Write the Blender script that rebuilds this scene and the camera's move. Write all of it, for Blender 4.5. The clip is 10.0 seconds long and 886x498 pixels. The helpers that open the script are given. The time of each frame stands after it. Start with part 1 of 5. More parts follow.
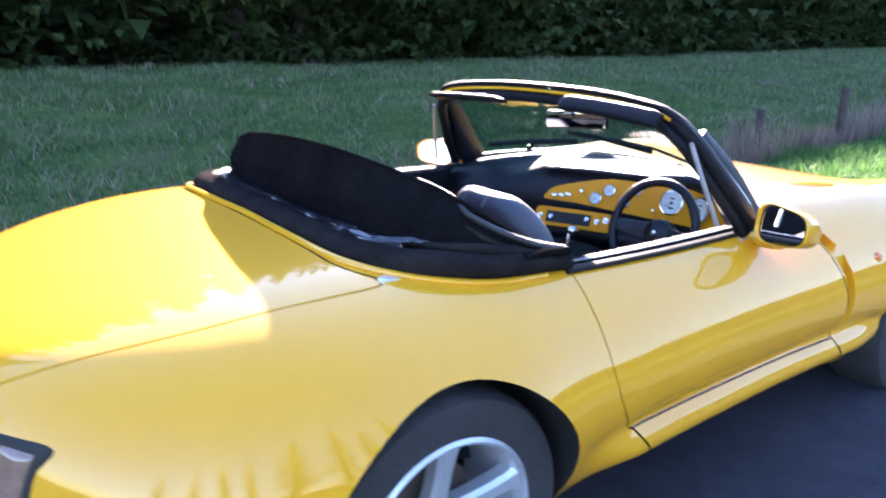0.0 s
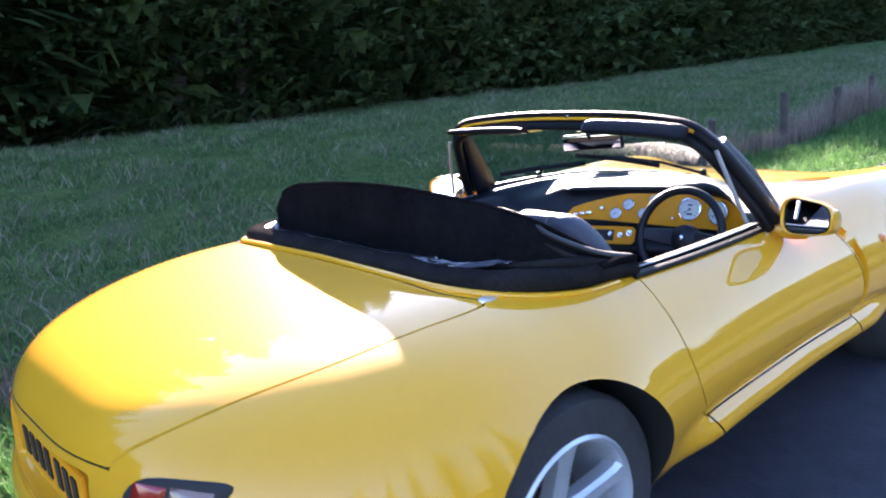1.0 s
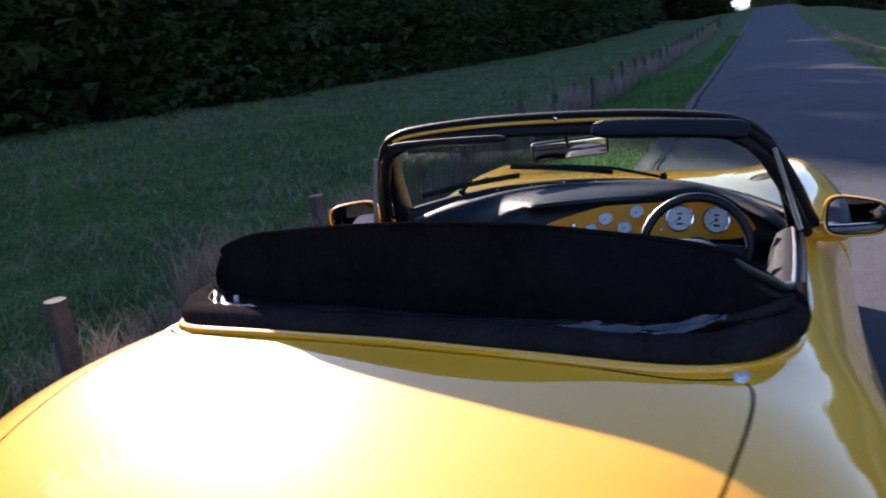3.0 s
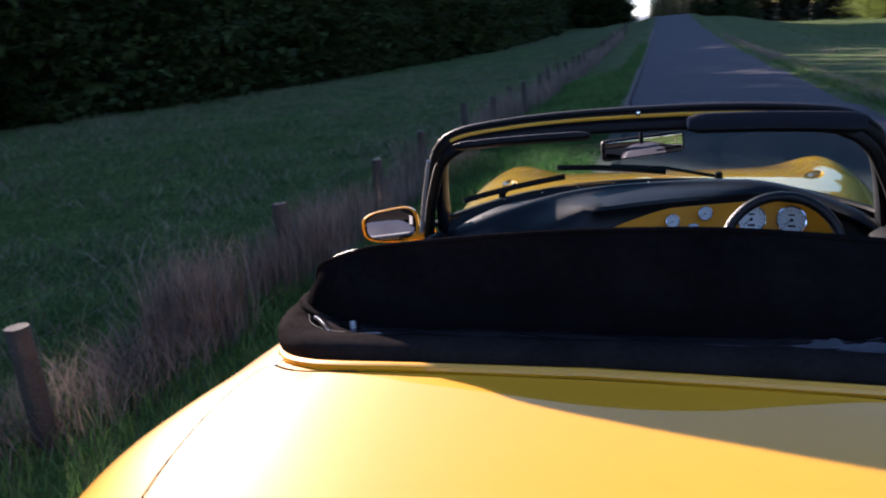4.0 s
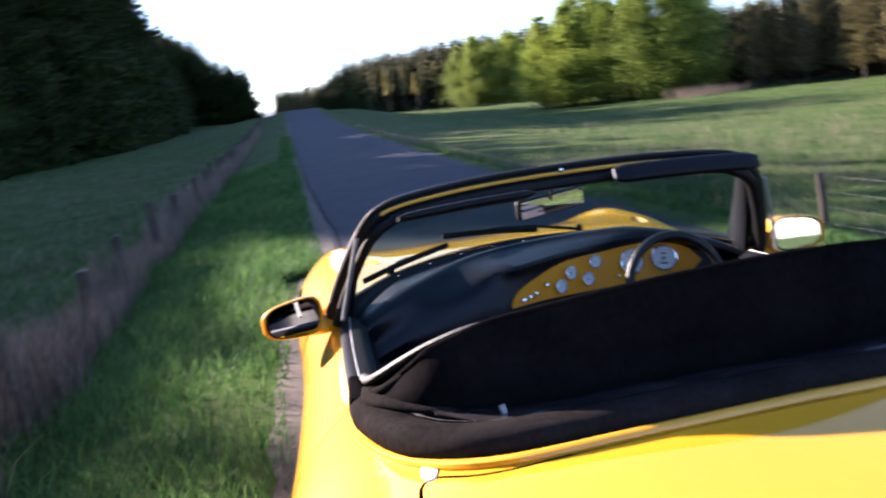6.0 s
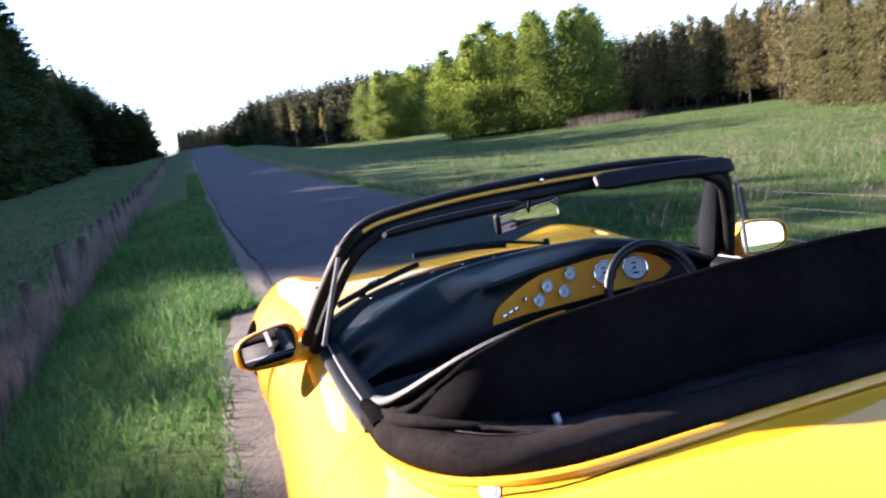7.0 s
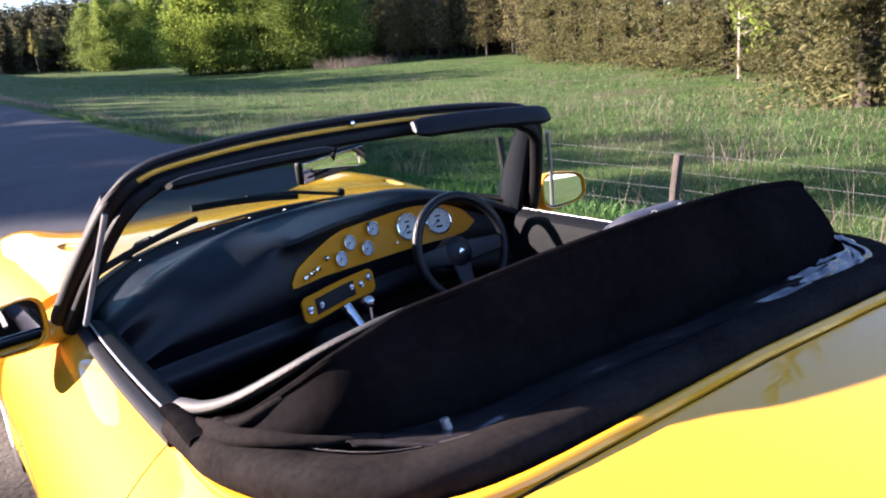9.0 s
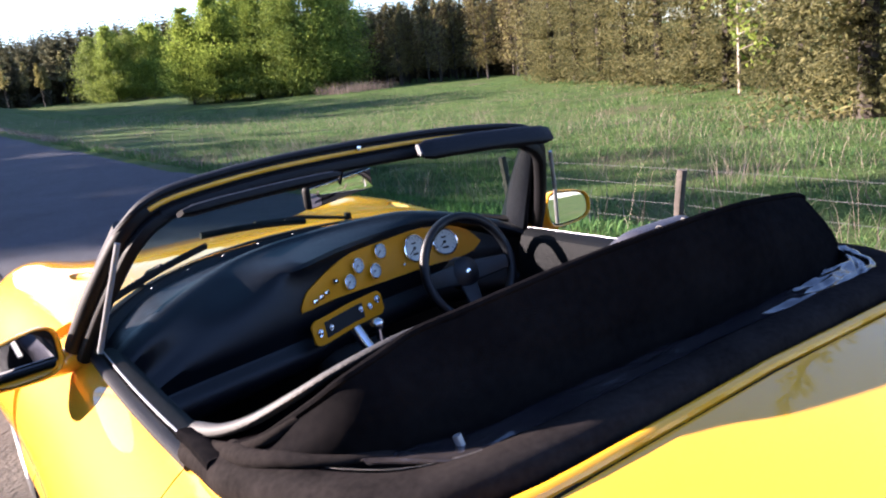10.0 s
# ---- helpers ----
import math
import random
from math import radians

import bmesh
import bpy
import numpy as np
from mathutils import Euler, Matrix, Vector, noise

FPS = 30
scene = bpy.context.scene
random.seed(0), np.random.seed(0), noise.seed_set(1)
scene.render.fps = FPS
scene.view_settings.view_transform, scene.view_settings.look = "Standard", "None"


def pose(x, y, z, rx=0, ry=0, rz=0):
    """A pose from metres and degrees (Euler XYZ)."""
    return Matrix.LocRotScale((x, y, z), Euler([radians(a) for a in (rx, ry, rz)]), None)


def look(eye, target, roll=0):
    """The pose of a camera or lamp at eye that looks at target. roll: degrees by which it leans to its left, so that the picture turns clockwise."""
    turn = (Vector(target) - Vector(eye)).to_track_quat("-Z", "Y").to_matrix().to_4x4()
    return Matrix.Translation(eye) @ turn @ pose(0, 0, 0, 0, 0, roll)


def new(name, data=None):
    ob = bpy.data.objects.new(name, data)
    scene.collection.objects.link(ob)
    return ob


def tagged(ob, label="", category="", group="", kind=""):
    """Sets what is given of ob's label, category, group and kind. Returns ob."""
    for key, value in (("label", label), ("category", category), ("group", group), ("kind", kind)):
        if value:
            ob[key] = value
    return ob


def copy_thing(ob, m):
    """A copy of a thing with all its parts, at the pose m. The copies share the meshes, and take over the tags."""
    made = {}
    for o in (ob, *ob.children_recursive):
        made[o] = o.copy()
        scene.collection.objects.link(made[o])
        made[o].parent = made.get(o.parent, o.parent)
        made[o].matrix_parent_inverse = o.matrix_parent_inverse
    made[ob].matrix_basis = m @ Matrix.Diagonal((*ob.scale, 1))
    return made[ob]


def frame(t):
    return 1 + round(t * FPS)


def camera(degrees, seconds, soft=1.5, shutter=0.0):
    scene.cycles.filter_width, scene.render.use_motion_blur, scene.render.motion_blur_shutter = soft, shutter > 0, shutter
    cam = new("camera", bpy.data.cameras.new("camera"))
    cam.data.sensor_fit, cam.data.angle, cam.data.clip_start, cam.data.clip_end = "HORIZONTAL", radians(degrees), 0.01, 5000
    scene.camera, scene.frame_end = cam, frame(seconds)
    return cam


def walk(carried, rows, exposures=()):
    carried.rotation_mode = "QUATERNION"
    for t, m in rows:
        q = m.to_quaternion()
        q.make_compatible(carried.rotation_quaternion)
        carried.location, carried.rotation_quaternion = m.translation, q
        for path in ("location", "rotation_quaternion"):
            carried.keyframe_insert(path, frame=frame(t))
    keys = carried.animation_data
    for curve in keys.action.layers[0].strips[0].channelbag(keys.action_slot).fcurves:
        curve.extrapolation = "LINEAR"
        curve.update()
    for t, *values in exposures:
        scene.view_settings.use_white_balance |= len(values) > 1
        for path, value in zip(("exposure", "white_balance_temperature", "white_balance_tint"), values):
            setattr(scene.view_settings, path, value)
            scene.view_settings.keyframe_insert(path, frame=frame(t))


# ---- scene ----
cam = camera(60.3, 10.0, soft=2.0, shutter=0.5)
PATH = [
    (0, (1.904, -0.953, 1.353), (0.383, 0.219, 0.794), 1.2),
    (0.5, (1.895, -1.145, 1.364), (0.347, 0.035, 0.904), -1.5),
    (1, (1.811, -1.29, 1.359), (0.351, -0.004, 0.899), -4.2),
    (1.5, (1.601, -1.304, 1.359), (0.153, 0.009, 0.935), -4.4),
    (2, (1.321, -1.214, 1.377), (0.071, 0.28, 0.924), -2.0),
    (2.5, (0.972, -1.28, 1.375), (-0.028, 0.389, 0.912), -1.7),
    (2.7, (0.841, -1.316, 1.368), (-0.078, 0.392, 0.88), -3.5),
    (3.8, (0.238, -1.217, 1.345), (-0.441, 0.604, 0.874), -4.7),
    (4, (0.141, -1.243, 1.347), (-0.479, 0.595, 0.862), -4.8),
    (4.5, (-0.096, -1.297, 1.385), (-0.444, 0.629, 0.976), -7.5),
    (5, (-0.361, -1.287, 1.369), (-0.761, 0.639, 1.008), -9.3),
    (5.5, (-0.544, -1.153, 1.372), (-0.603, 0.813, 1.011), -8.2),
    (6, (-0.684, -1.166, 1.358), (-0.398, 0.782, 1.01), -7.4),
    (6.2, (-0.754, -1.156, 1.367), (-0.348, 0.765, 0.985), -10.1),
    (7.3, (-0.869, -0.964, 1.318), (-0.231, 0.911, 1.042), -6.7),
    (7.5, (-0.857, -0.891, 1.323), (-0.09, 0.918, 0.951), -5.1),
    (8, (-0.892, -0.77, 1.326), (0.151, 0.879, 0.886), -6.9),
    (8.5, (-0.929, -0.735, 1.336), (0.094, 0.895, 0.791), -4.7),
    (9, (-0.908, -0.732, 1.325), (0.172, 0.869, 0.806), -5.3),
    (9.5, (-0.941, -0.75, 1.327), (0.134, 0.859, 0.823), -6.0),
    (10, (-0.922, -0.747, 1.328), (0.158, 0.871, 0.865), -6.8),
]
walk(cam, [(t, look(eye, target, roll)) for t, eye, target, roll in PATH],
     exposures=[(t, e, 5900, 27) for t, e in ((0, 4.0), (1, 3.65), (2, 3.05), (2.7, 2.52), (3.8, 2.08), (4.5, 2.12), (5.5, 2.45), (6.2, 2.58), (7.3, 2.72), (10, 2.72))])

# ---- world, sun, exposure ----
SUN_AZ, SUN_EL = 48.0, 22.0          # degrees left of ahead, and up
sun_dir = Vector((-math.sin(radians(SUN_AZ)) * math.cos(radians(SUN_EL)), math.cos(radians(SUN_AZ)) * math.cos(radians(SUN_EL)), math.sin(radians(SUN_EL))))
world = bpy.data.worlds.new("world")
scene.world = world
world.use_nodes = True
wn = world.node_tree
sky = wn.nodes.new("ShaderNodeTexSky")
sky.sky_type, sky.sun_disc = "NISHITA", False
sky.sun_elevation, sky.sun_rotation = radians(SUN_EL), radians(-SUN_AZ)
sky.air_density, sky.dust_density, sky.ozone_density = 1.0, 0.45, 3.0
wn.links.new(sky.outputs[0], wn.nodes["Background"].inputs[0])
wn.nodes["Background"].inputs[1].default_value = 0.072
sun_data = bpy.data.lights.new("sun", "SUN")
sun_data.energy, sun_data.angle, sun_data.color = 5.0, radians(0.6), (1.0, 0.86, 0.66)
sun = new("sun", sun_data)
sun.matrix_world = look(sun_dir * 50, (0, 0, 0))


# ---- materials ----
def keyed(y, keys):
    """Smooth curve through (y, value) keys."""
    ys = [k[0] for k in keys]
    vs = [k[1] for k in keys]
    if y <= ys[0]:
        return vs[0]
    if y >= ys[-1]:
        return vs[-1]
    n = len(ys)
    i = max(j for j in range(n - 1) if ys[j] <= y)
    d = [(vs[j + 1] - vs[j]) / (ys[j + 1] - ys[j]) for j in range(n - 1)]

    def slope(j):
        if j == 0:
            return d[0]
        if j == n - 1:
            return d[-1]
        return 0.0 if d[j - 1] * d[j] <= 0 else 2 * d[j - 1] * d[j] / (d[j - 1] + d[j])

    h = ys[i + 1] - ys[i]
    t = (y - ys[i]) / h
    a, b = slope(i) * h, slope(i + 1) * h
    return vs[i] * (2 * t ** 3 - 3 * t * t + 1) + a * (t ** 3 - 2 * t * t + t) + vs[i + 1] * (3 * t * t - 2 * t ** 3) + b * (t ** 3 - t * t)


def material(name, color, rough=0.5, metal=0.0, vary=0.15, scale=8.0, bump=0.0, bump_scale=60.0, coat=0.0, second=None, spec=0.5, trans=0.0, island=0.0):
    """A procedural surface: two scales of noise in the colour, a fine bump, an optional clear coat."""
    m = bpy.data.materials.new(name)
    m.use_nodes = True
    nt = m.node_tree
    p = nt.nodes["Principled BSDF"]
    p.inputs["Roughness"].default_value, p.inputs["Metallic"].default_value = rough, metal
    p.inputs["Coat Weight"].default_value, p.inputs["Coat Roughness"].default_value = coat, 0.03
    p.inputs["Specular IOR Level"].default_value = spec
    p.inputs["Transmission Weight"].default_value = trans
    co = nt.nodes.new("ShaderNodeTexCoord")
    n1, n2 = nt.nodes.new("ShaderNodeTexNoise"), nt.nodes.new("ShaderNodeTexNoise")
    n1.inputs["Scale"].default_value, n2.inputs["Scale"].default_value = scale, scale * 7.3
    n1.inputs["Detail"].default_value = n2.inputs["Detail"].default_value = 5
    for n in (n1, n2):
        nt.links.new(co.outputs["Object"], n.inputs["Vector"])
    add = nt.nodes.new("ShaderNodeMath")
    add.operation = "MULTIPLY_ADD"
    nt.links.new(n2.outputs["Fac"], add.inputs[0])
    add.inputs[1].default_value = 0.45
    half = nt.nodes.new("ShaderNodeMath")
    half.operation = "MULTIPLY"
    nt.links.new(n1.outputs["Fac"], half.inputs[0])
    half.inputs[1].default_value = 0.55
    nt.links.new(half.outputs[0], add.inputs[2])
    fac = add
    if island:
        geo = nt.nodes.new("ShaderNodeNewGeometry")
        ma = nt.nodes.new("ShaderNodeMath")
        ma.operation = "MULTIPLY_ADD"
        nt.links.new(geo.outputs["Random Per Island"], ma.inputs[0])
        ma.inputs[1].default_value = island
        sub = nt.nodes.new("ShaderNodeMath")
        sub.operation = "SUBTRACT"
        nt.links.new(add.outputs[0], sub.inputs[0])
        sub.inputs[1].default_value = island / 2
        nt.links.new(sub.outputs[0], ma.inputs[2])
        fac = ma
    ramp = nt.nodes.new("ShaderNodeValToRGB")
    ramp.color_ramp.elements[0].position, ramp.color_ramp.elements[1].position = 0.28, 0.72
    lo = [max(0.0, c * (1 - vary)) for c in color]
    hi = list(second) if second else [min(1.0, c * (1 + vary)) for c in color]
    ramp.color_ramp.elements[0].color, ramp.color_ramp.elements[1].color = (*lo, 1), (*hi, 1)
    nt.links.new(fac.outputs[0], ramp.inputs[0])
    nt.links.new(ramp.outputs[0], p.inputs["Base Color"])
    if bump:
        nb = nt.nodes.new("ShaderNodeTexNoise")
        nb.inputs["Scale"].default_value, nb.inputs["Detail"].default_value = bump_scale, 6
        nt.links.new(co.outputs["Object"], nb.inputs["Vector"])
        bp = nt.nodes.new("ShaderNodeBump")
        bp.inputs["Strength"].default_value, bp.inputs["Distance"].default_value = bump, 0.01
        nt.links.new(nb.outputs["Fac"], bp.inputs["Height"])
        nt.links.new(bp.outputs[0], p.inputs["Normal"])
    return m


def leafy(name, color, second, glow=0.3, scale=1.5):
    """Foliage: rough, with light coming through from behind."""
    m = material(name, color, 0.65, vary=0.35, scale=scale, second=second, island=0.5, spec=0.12)
    nt = m.node_tree
    p, out = nt.nodes["Principled BSDF"], nt.nodes["Material Output"]
    tr, mix = nt.nodes.new("ShaderNodeBsdfTranslucent"), nt.nodes.new("ShaderNodeMixShader")
    ramp = next(n for n in nt.nodes if n.type == "VALTORGB")
    nt.links.new(ramp.outputs[0], tr.inputs[0])
    mix.inputs[0].default_value = glow
    nt.links.new(p.outputs[0], mix.inputs[1])
    nt.links.new(tr.outputs[0], mix.inputs[2])
    nt.links.new(mix.outputs[0], out.inputs["Surface"])
    return m


PAINT = material("yellow_paint", (0.69, 0.328, 0.010), 0.5, vary=0.03, scale=3, coat=1.0, spec=0.1)
FASCIA = material("yellow_fascia", (0.70, 0.27, 0.002), 0.5, vary=0.06, scale=20, coat=0.05, spec=0.2)
VINYL = material("dark_vinyl", (0.0016, 0.0030, 0.0060), 0.40, vary=0.3, scale=12, bump=0.2, bump_scale=420, spec=0.36)
CLOTH = material("black_cloth", (0.0056, 0.0054, 0.0064), 0.9, vary=0.35, scale=9, bump=0.4, bump_scale=700, second=(0.0125, 0.0112, 0.0114), spec=0.0)
VISOR = material("visor_vinyl", (0.0022, 0.0019, 0.0030), 0.5, vary=0.3, scale=12, bump=0.25, bump_scale=420, spec=0.22)
CARD = material("door_card_vinyl", (0.0022, 0.0030, 0.0042), 0.62, vary=0.3, scale=12, bump=0.3, bump_scale=300, spec=0.10)
RUBBER = material("black_rubber", (0.0042, 0.004, 0.0052), 0.58, vary=0.3, scale=15, bump=0.1, bump_scale=200, spec=0.22)
# Lighter copy of the black cloth, with sunlight put into its colour.
CLOTH_LIT = material("sunlit_cloth", (0.014, 0.0125, 0.0125), 0.9, vary=0.35, scale=14, bump=0.4, bump_scale=700, second=(0.029, 0.025, 0.0235), spec=0.0)
TYRE = material("tyre_rubber", (0.028, 0.027, 0.028), 0.8, vary=0.35, scale=14, bump=0.3, bump_scale=160)
LEATHER = material("grey_leather", (0.030, 0.030, 0.040), 0.45, vary=0.25, scale=9, bump=0.3, bump_scale=240)
# Near-black that stands in for the shade inside the roof gap.
GAP_SHADE = material("gap_shade_black", (0.0035, 0.003, 0.0035), 0.95, vary=0.3, scale=20, bump=0.4, bump_scale=500, spec=0.0)
CARPET = material("black_carpet", (0.004, 0.004, 0.0045), 0.95, vary=0.4, scale=30, bump=0.6, bump_scale=500)
CHROME = material("chrome", (0.75, 0.75, 0.76), 0.12, 1.0, vary=0.05)
ALLOY = material("alloy", (0.62, 0.63, 0.65), 0.42, 0.65, vary=0.08, scale=12)
DISC = material("rusty_disc", (0.10, 0.075, 0.06), 0.5, 0.5, vary=0.35, scale=20)
STEEL = material("satin_steel", (0.30, 0.30, 0.31), 0.4, 0.5, vary=0.1)
DIAL = material("dial_white", (0.62, 0.63, 0.60), 0.4, vary=0.05, scale=30)
DARK = material("dark_gap", (0.01, 0.009, 0.008), 0.7, vary=0.2)
LAMP_RED = material("red_lens", (0.28, 0.012, 0.008), 0.15, vary=0.15, scale=30, coat=0.8)
LAMP_CLEAR = material("clear_lens", (0.22, 0.13, 0.09), 0.15, vary=0.3, scale=40, coat=0.8)
ORANGE = material("orange_lens", (0.7, 0.16, 0.02), 0.2, vary=0.1, coat=0.6)
STITCH = material("pale_stitching", (0.12, 0.115, 0.11), 0.8, vary=0.2, scale=80)
PLASTIC_WINDOW = material("clear_plastic", (0.006, 0.007, 0.013), 0.10, vary=0.5, scale=7, bump=0.25, bump_scale=40, second=(0.032, 0.028, 0.028), coat=0.7)
TRIM = material("worn_trim", (0.019, 0.0175, 0.0165), 0.6, vary=0.3, scale=18, bump=0.2, bump_scale=300)
SATIN = material("satin_chrome", (0.82, 0.83, 0.85), 0.38, 1.0, vary=0.06, scale=60)
MIRROR = material("mirror_glass", (0.9, 0.9, 0.9), 0.01, 1.0, vary=0.01)
ASPHALT = material("asphalt", (0.022, 0.024, 0.032), 0.9, vary=0.3, scale=1.6, bump=0.7, bump_scale=90, second=(0.040, 0.042, 0.053), spec=0.25)
CRACK = material("road_crack", (0.012, 0.011, 0.011), 0.95, vary=0.4, scale=9, bump=1.0, bump_scale=60, spec=0.1)
DIRT = material("verge_dirt", (0.05, 0.039, 0.029), 0.95, vary=0.45, scale=5, bump=1.0, bump_scale=45, second=(0.10, 0.08, 0.06))
WOOD = material("weathered_wood", (0.042, 0.033, 0.027), 0.85, vary=0.4, scale=9, bump=0.6, bump_scale=50, second=(0.09, 0.072, 0.058))
WIRE = material("galvanised_wire", (0.10, 0.10, 0.10), 0.7, 0.2, vary=0.2, scale=40)
BARK = material("bark", (0.035, 0.027, 0.021), 0.9, vary=0.4, scale=6, bump=0.8, bump_scale=30)
BIRCH_BARK = material("birch_bark", (0.27, 0.23, 0.18), 0.8, vary=0.5, scale=5, bump=0.4, bump_scale=30)
SPRUCE = leafy("spruce_needles", (0.024, 0.046, 0.016), (0.062, 0.094, 0.030), 0.25)
# Much paler spruce needles: the low sun's brightness is put into the colour.
SPRUCE_LIT = leafy("spruce_needles_lit", (0.115, 0.122, 0.052), (0.29, 0.265, 0.118), 0.45)
# Far needles: distance haze is put into this paler, greyer colour.
HAZED_WOOD = leafy("hazed_conifer_needles", (0.085, 0.098, 0.058), (0.19, 0.185, 0.115), 0.5)
LARCH = leafy("larch_needles", (0.125, 0.19, 0.030), (0.27, 0.335, 0.060), 0.5)
SALLOW = leafy("sallow_leaves", (0.17, 0.155, 0.055), (0.32, 0.29, 0.11), 0.4)
TWIGS = leafy("bare_twigs", (0.10, 0.074, 0.045), (0.19, 0.17, 0.06), 0.3)
# Darker copy of the twigs: the wood's inner shade is put into the colour.
WOOD_DEPTH = leafy("twigs_painted_shade", (0.045, 0.040, 0.022), (0.115, 0.095, 0.045), 0.25)
GRASS = leafy("grass_blades", (0.040, 0.125, 0.031), (0.118, 0.22, 0.064), 0.35, 0.6)
FIELD = leafy("field_grass_blades", (0.036, 0.112, 0.034), (0.150, 0.222, 0.078), 0.4, 0.9)
DRY = leafy("dry_grass", (0.165, 0.13, 0.102), (0.33, 0.265, 0.21), 0.3)
TURF = material("turf", (0.022, 0.058, 0.014), 1.0, vary=0.5, scale=1.3, bump=1.0, bump_scale=9, second=(0.085, 0.125, 0.034), spec=0.05)
tn = TURF.node_tree
t_co, t_noise, t_ramp, t_mix = (tn.nodes.new(k) for k in ("ShaderNodeTexCoord", "ShaderNodeTexNoise", "ShaderNodeValToRGB", "ShaderNodeMix"))
t_noise.inputs["Scale"].default_value, t_noise.inputs["Detail"].default_value, t_noise.inputs["Roughness"].default_value = 0.45, 8, 0.7
t_ramp.color_ramp.elements[0].position, t_ramp.color_ramp.elements[1].position = 0.52, 0.68
t_mix.data_type = "RGBA"
t_mix.inputs["B"].default_value = (0.085, 0.078, 0.045, 1)
tn.links.new(t_co.outputs["Object"], t_noise.inputs["Vector"])
tn.links.new(t_noise.outputs["Fac"], t_ramp.inputs[0])
tn.links.new(t_ramp.outputs[0], t_mix.inputs["Factor"])
t_old = next(n for n in tn.nodes if n.type == "VALTORGB" and n != t_ramp)
tn.links.new(t_old.outputs[0], t_mix.inputs["A"])
tn.links.new(t_mix.outputs["Result"], tn.nodes["Principled BSDF"].inputs["Base Color"])
# Blue-grey stands in for the haze over the far hill.
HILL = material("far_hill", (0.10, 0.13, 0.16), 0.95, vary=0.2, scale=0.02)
GLASS = bpy.data.materials.new("windscreen_glass")
GLASS.use_nodes = True
gn = GLASS.node_tree
gp = gn.nodes["Principled BSDF"]
gt, gg, gm = gn.nodes.new("ShaderNodeBsdfTransparent"), gn.nodes.new("ShaderNodeBsdfGlossy"), gn.nodes.new("ShaderNodeMixShader")
gt.inputs[0].default_value = (0.47, 0.62, 0.58, 1)
gg.inputs["Roughness"].default_value = 0.01
gf = gn.nodes.new("ShaderNodeLayerWeight")
gf.inputs[0].default_value = 0.5
gpw, gma = gn.nodes.new("ShaderNodeMath"), gn.nodes.new("ShaderNodeMath")
gpw.operation, gma.operation = "POWER", "MULTIPLY_ADD"
gpw.inputs[1].default_value, gma.inputs[1].default_value, gma.inputs[2].default_value = 4.5, 0.75, 0.05
gn.links.new(gf.outputs["Facing"], gpw.inputs[0])
gn.links.new(gpw.outputs[0], gma.inputs[0])
gn.links.new(gma.outputs[0], gm.inputs[0])
gn.links.new(gt.outputs[0], gm.inputs[1])
gn.links.new(gg.outputs[0], gm.inputs[2])
gn.links.new(gm.outputs[0], gn.nodes["Material Output"].inputs["Surface"])
gn.nodes.remove(gp)


# ---- mesh helpers ----
def mesh_of(name, verts, faces, mat, smooth=True):
    me = bpy.data.meshes.new(name)
    me.from_pydata([tuple(v) for v in verts], [], faces)
    me.materials.append(mat)
    if smooth:
        me.polygons.foreach_set("use_smooth", [True] * len(me.polygons))
    me.update()
    return me


def sharpen(me, degrees=35):
    me.set_sharp_from_angle(angle=radians(degrees))
    return me


def put(name, me, parent=None, label="", category="", kind="", group=""):
    ob = new(name, me)
    if parent is not None:
        ob.parent = parent
    return tagged(ob, label, category, group, kind)


def part(name, bm, mat, parent, label="", smooth=True, sharp=35):
    """Links a bmesh as one mesh object under a thing or a part."""
    me = bpy.data.meshes.new(name)
    bmesh.ops.recalc_face_normals(bm, faces=bm.faces)
    bm.to_mesh(me)
    bm.free()
    me.materials.append(mat)
    if smooth:
        me.polygons.foreach_set("use_smooth", [True] * len(me.polygons))
        sharpen(me, sharp)
    return put(name, me, parent, label)


def sheet(rows, closed_u=False, closed_v=False, thick=0.0):
    """A bmesh surface from rows of points, optionally given thickness."""
    bm = bmesh.new()
    vs = [[bm.verts.new(p) for p in r] for r in rows]
    nu, nv = len(rows), len(rows[0])
    for i in range(nu if closed_u else nu - 1):
        for j in range(nv if closed_v else nv - 1):
            q = [vs[i][j], vs[(i + 1) % nu][j], vs[(i + 1) % nu][(j + 1) % nv], vs[i][(j + 1) % nv]]
            if len(set(q)) == 4:
                bm.faces.new(q)
    if thick:
        bmesh.ops.recalc_face_normals(bm, faces=bm.faces)
        bmesh.ops.solidify(bm, geom=bm.faces[:], thickness=thick)
    return bm


def smooth_path(pts, n):
    """A Catmull-Rom curve through the points, n steps a span."""
    P = [Vector(p) for p in pts]
    P = [2 * P[0] - P[1]] + P + [2 * P[-1] - P[-2]]
    out = []
    for i in range(1, len(P) - 2):
        for k in range(n):
            t = k / n
            a, b, c, d = P[i - 1], P[i], P[i + 1], P[i + 2]
            out.append(0.5 * (2 * b + (c - a) * t + (2 * a - 5 * b + 4 * c - d) * t * t + (3 * b - a - 3 * c + d) * t ** 3))
    out.append(P[-2])
    return out


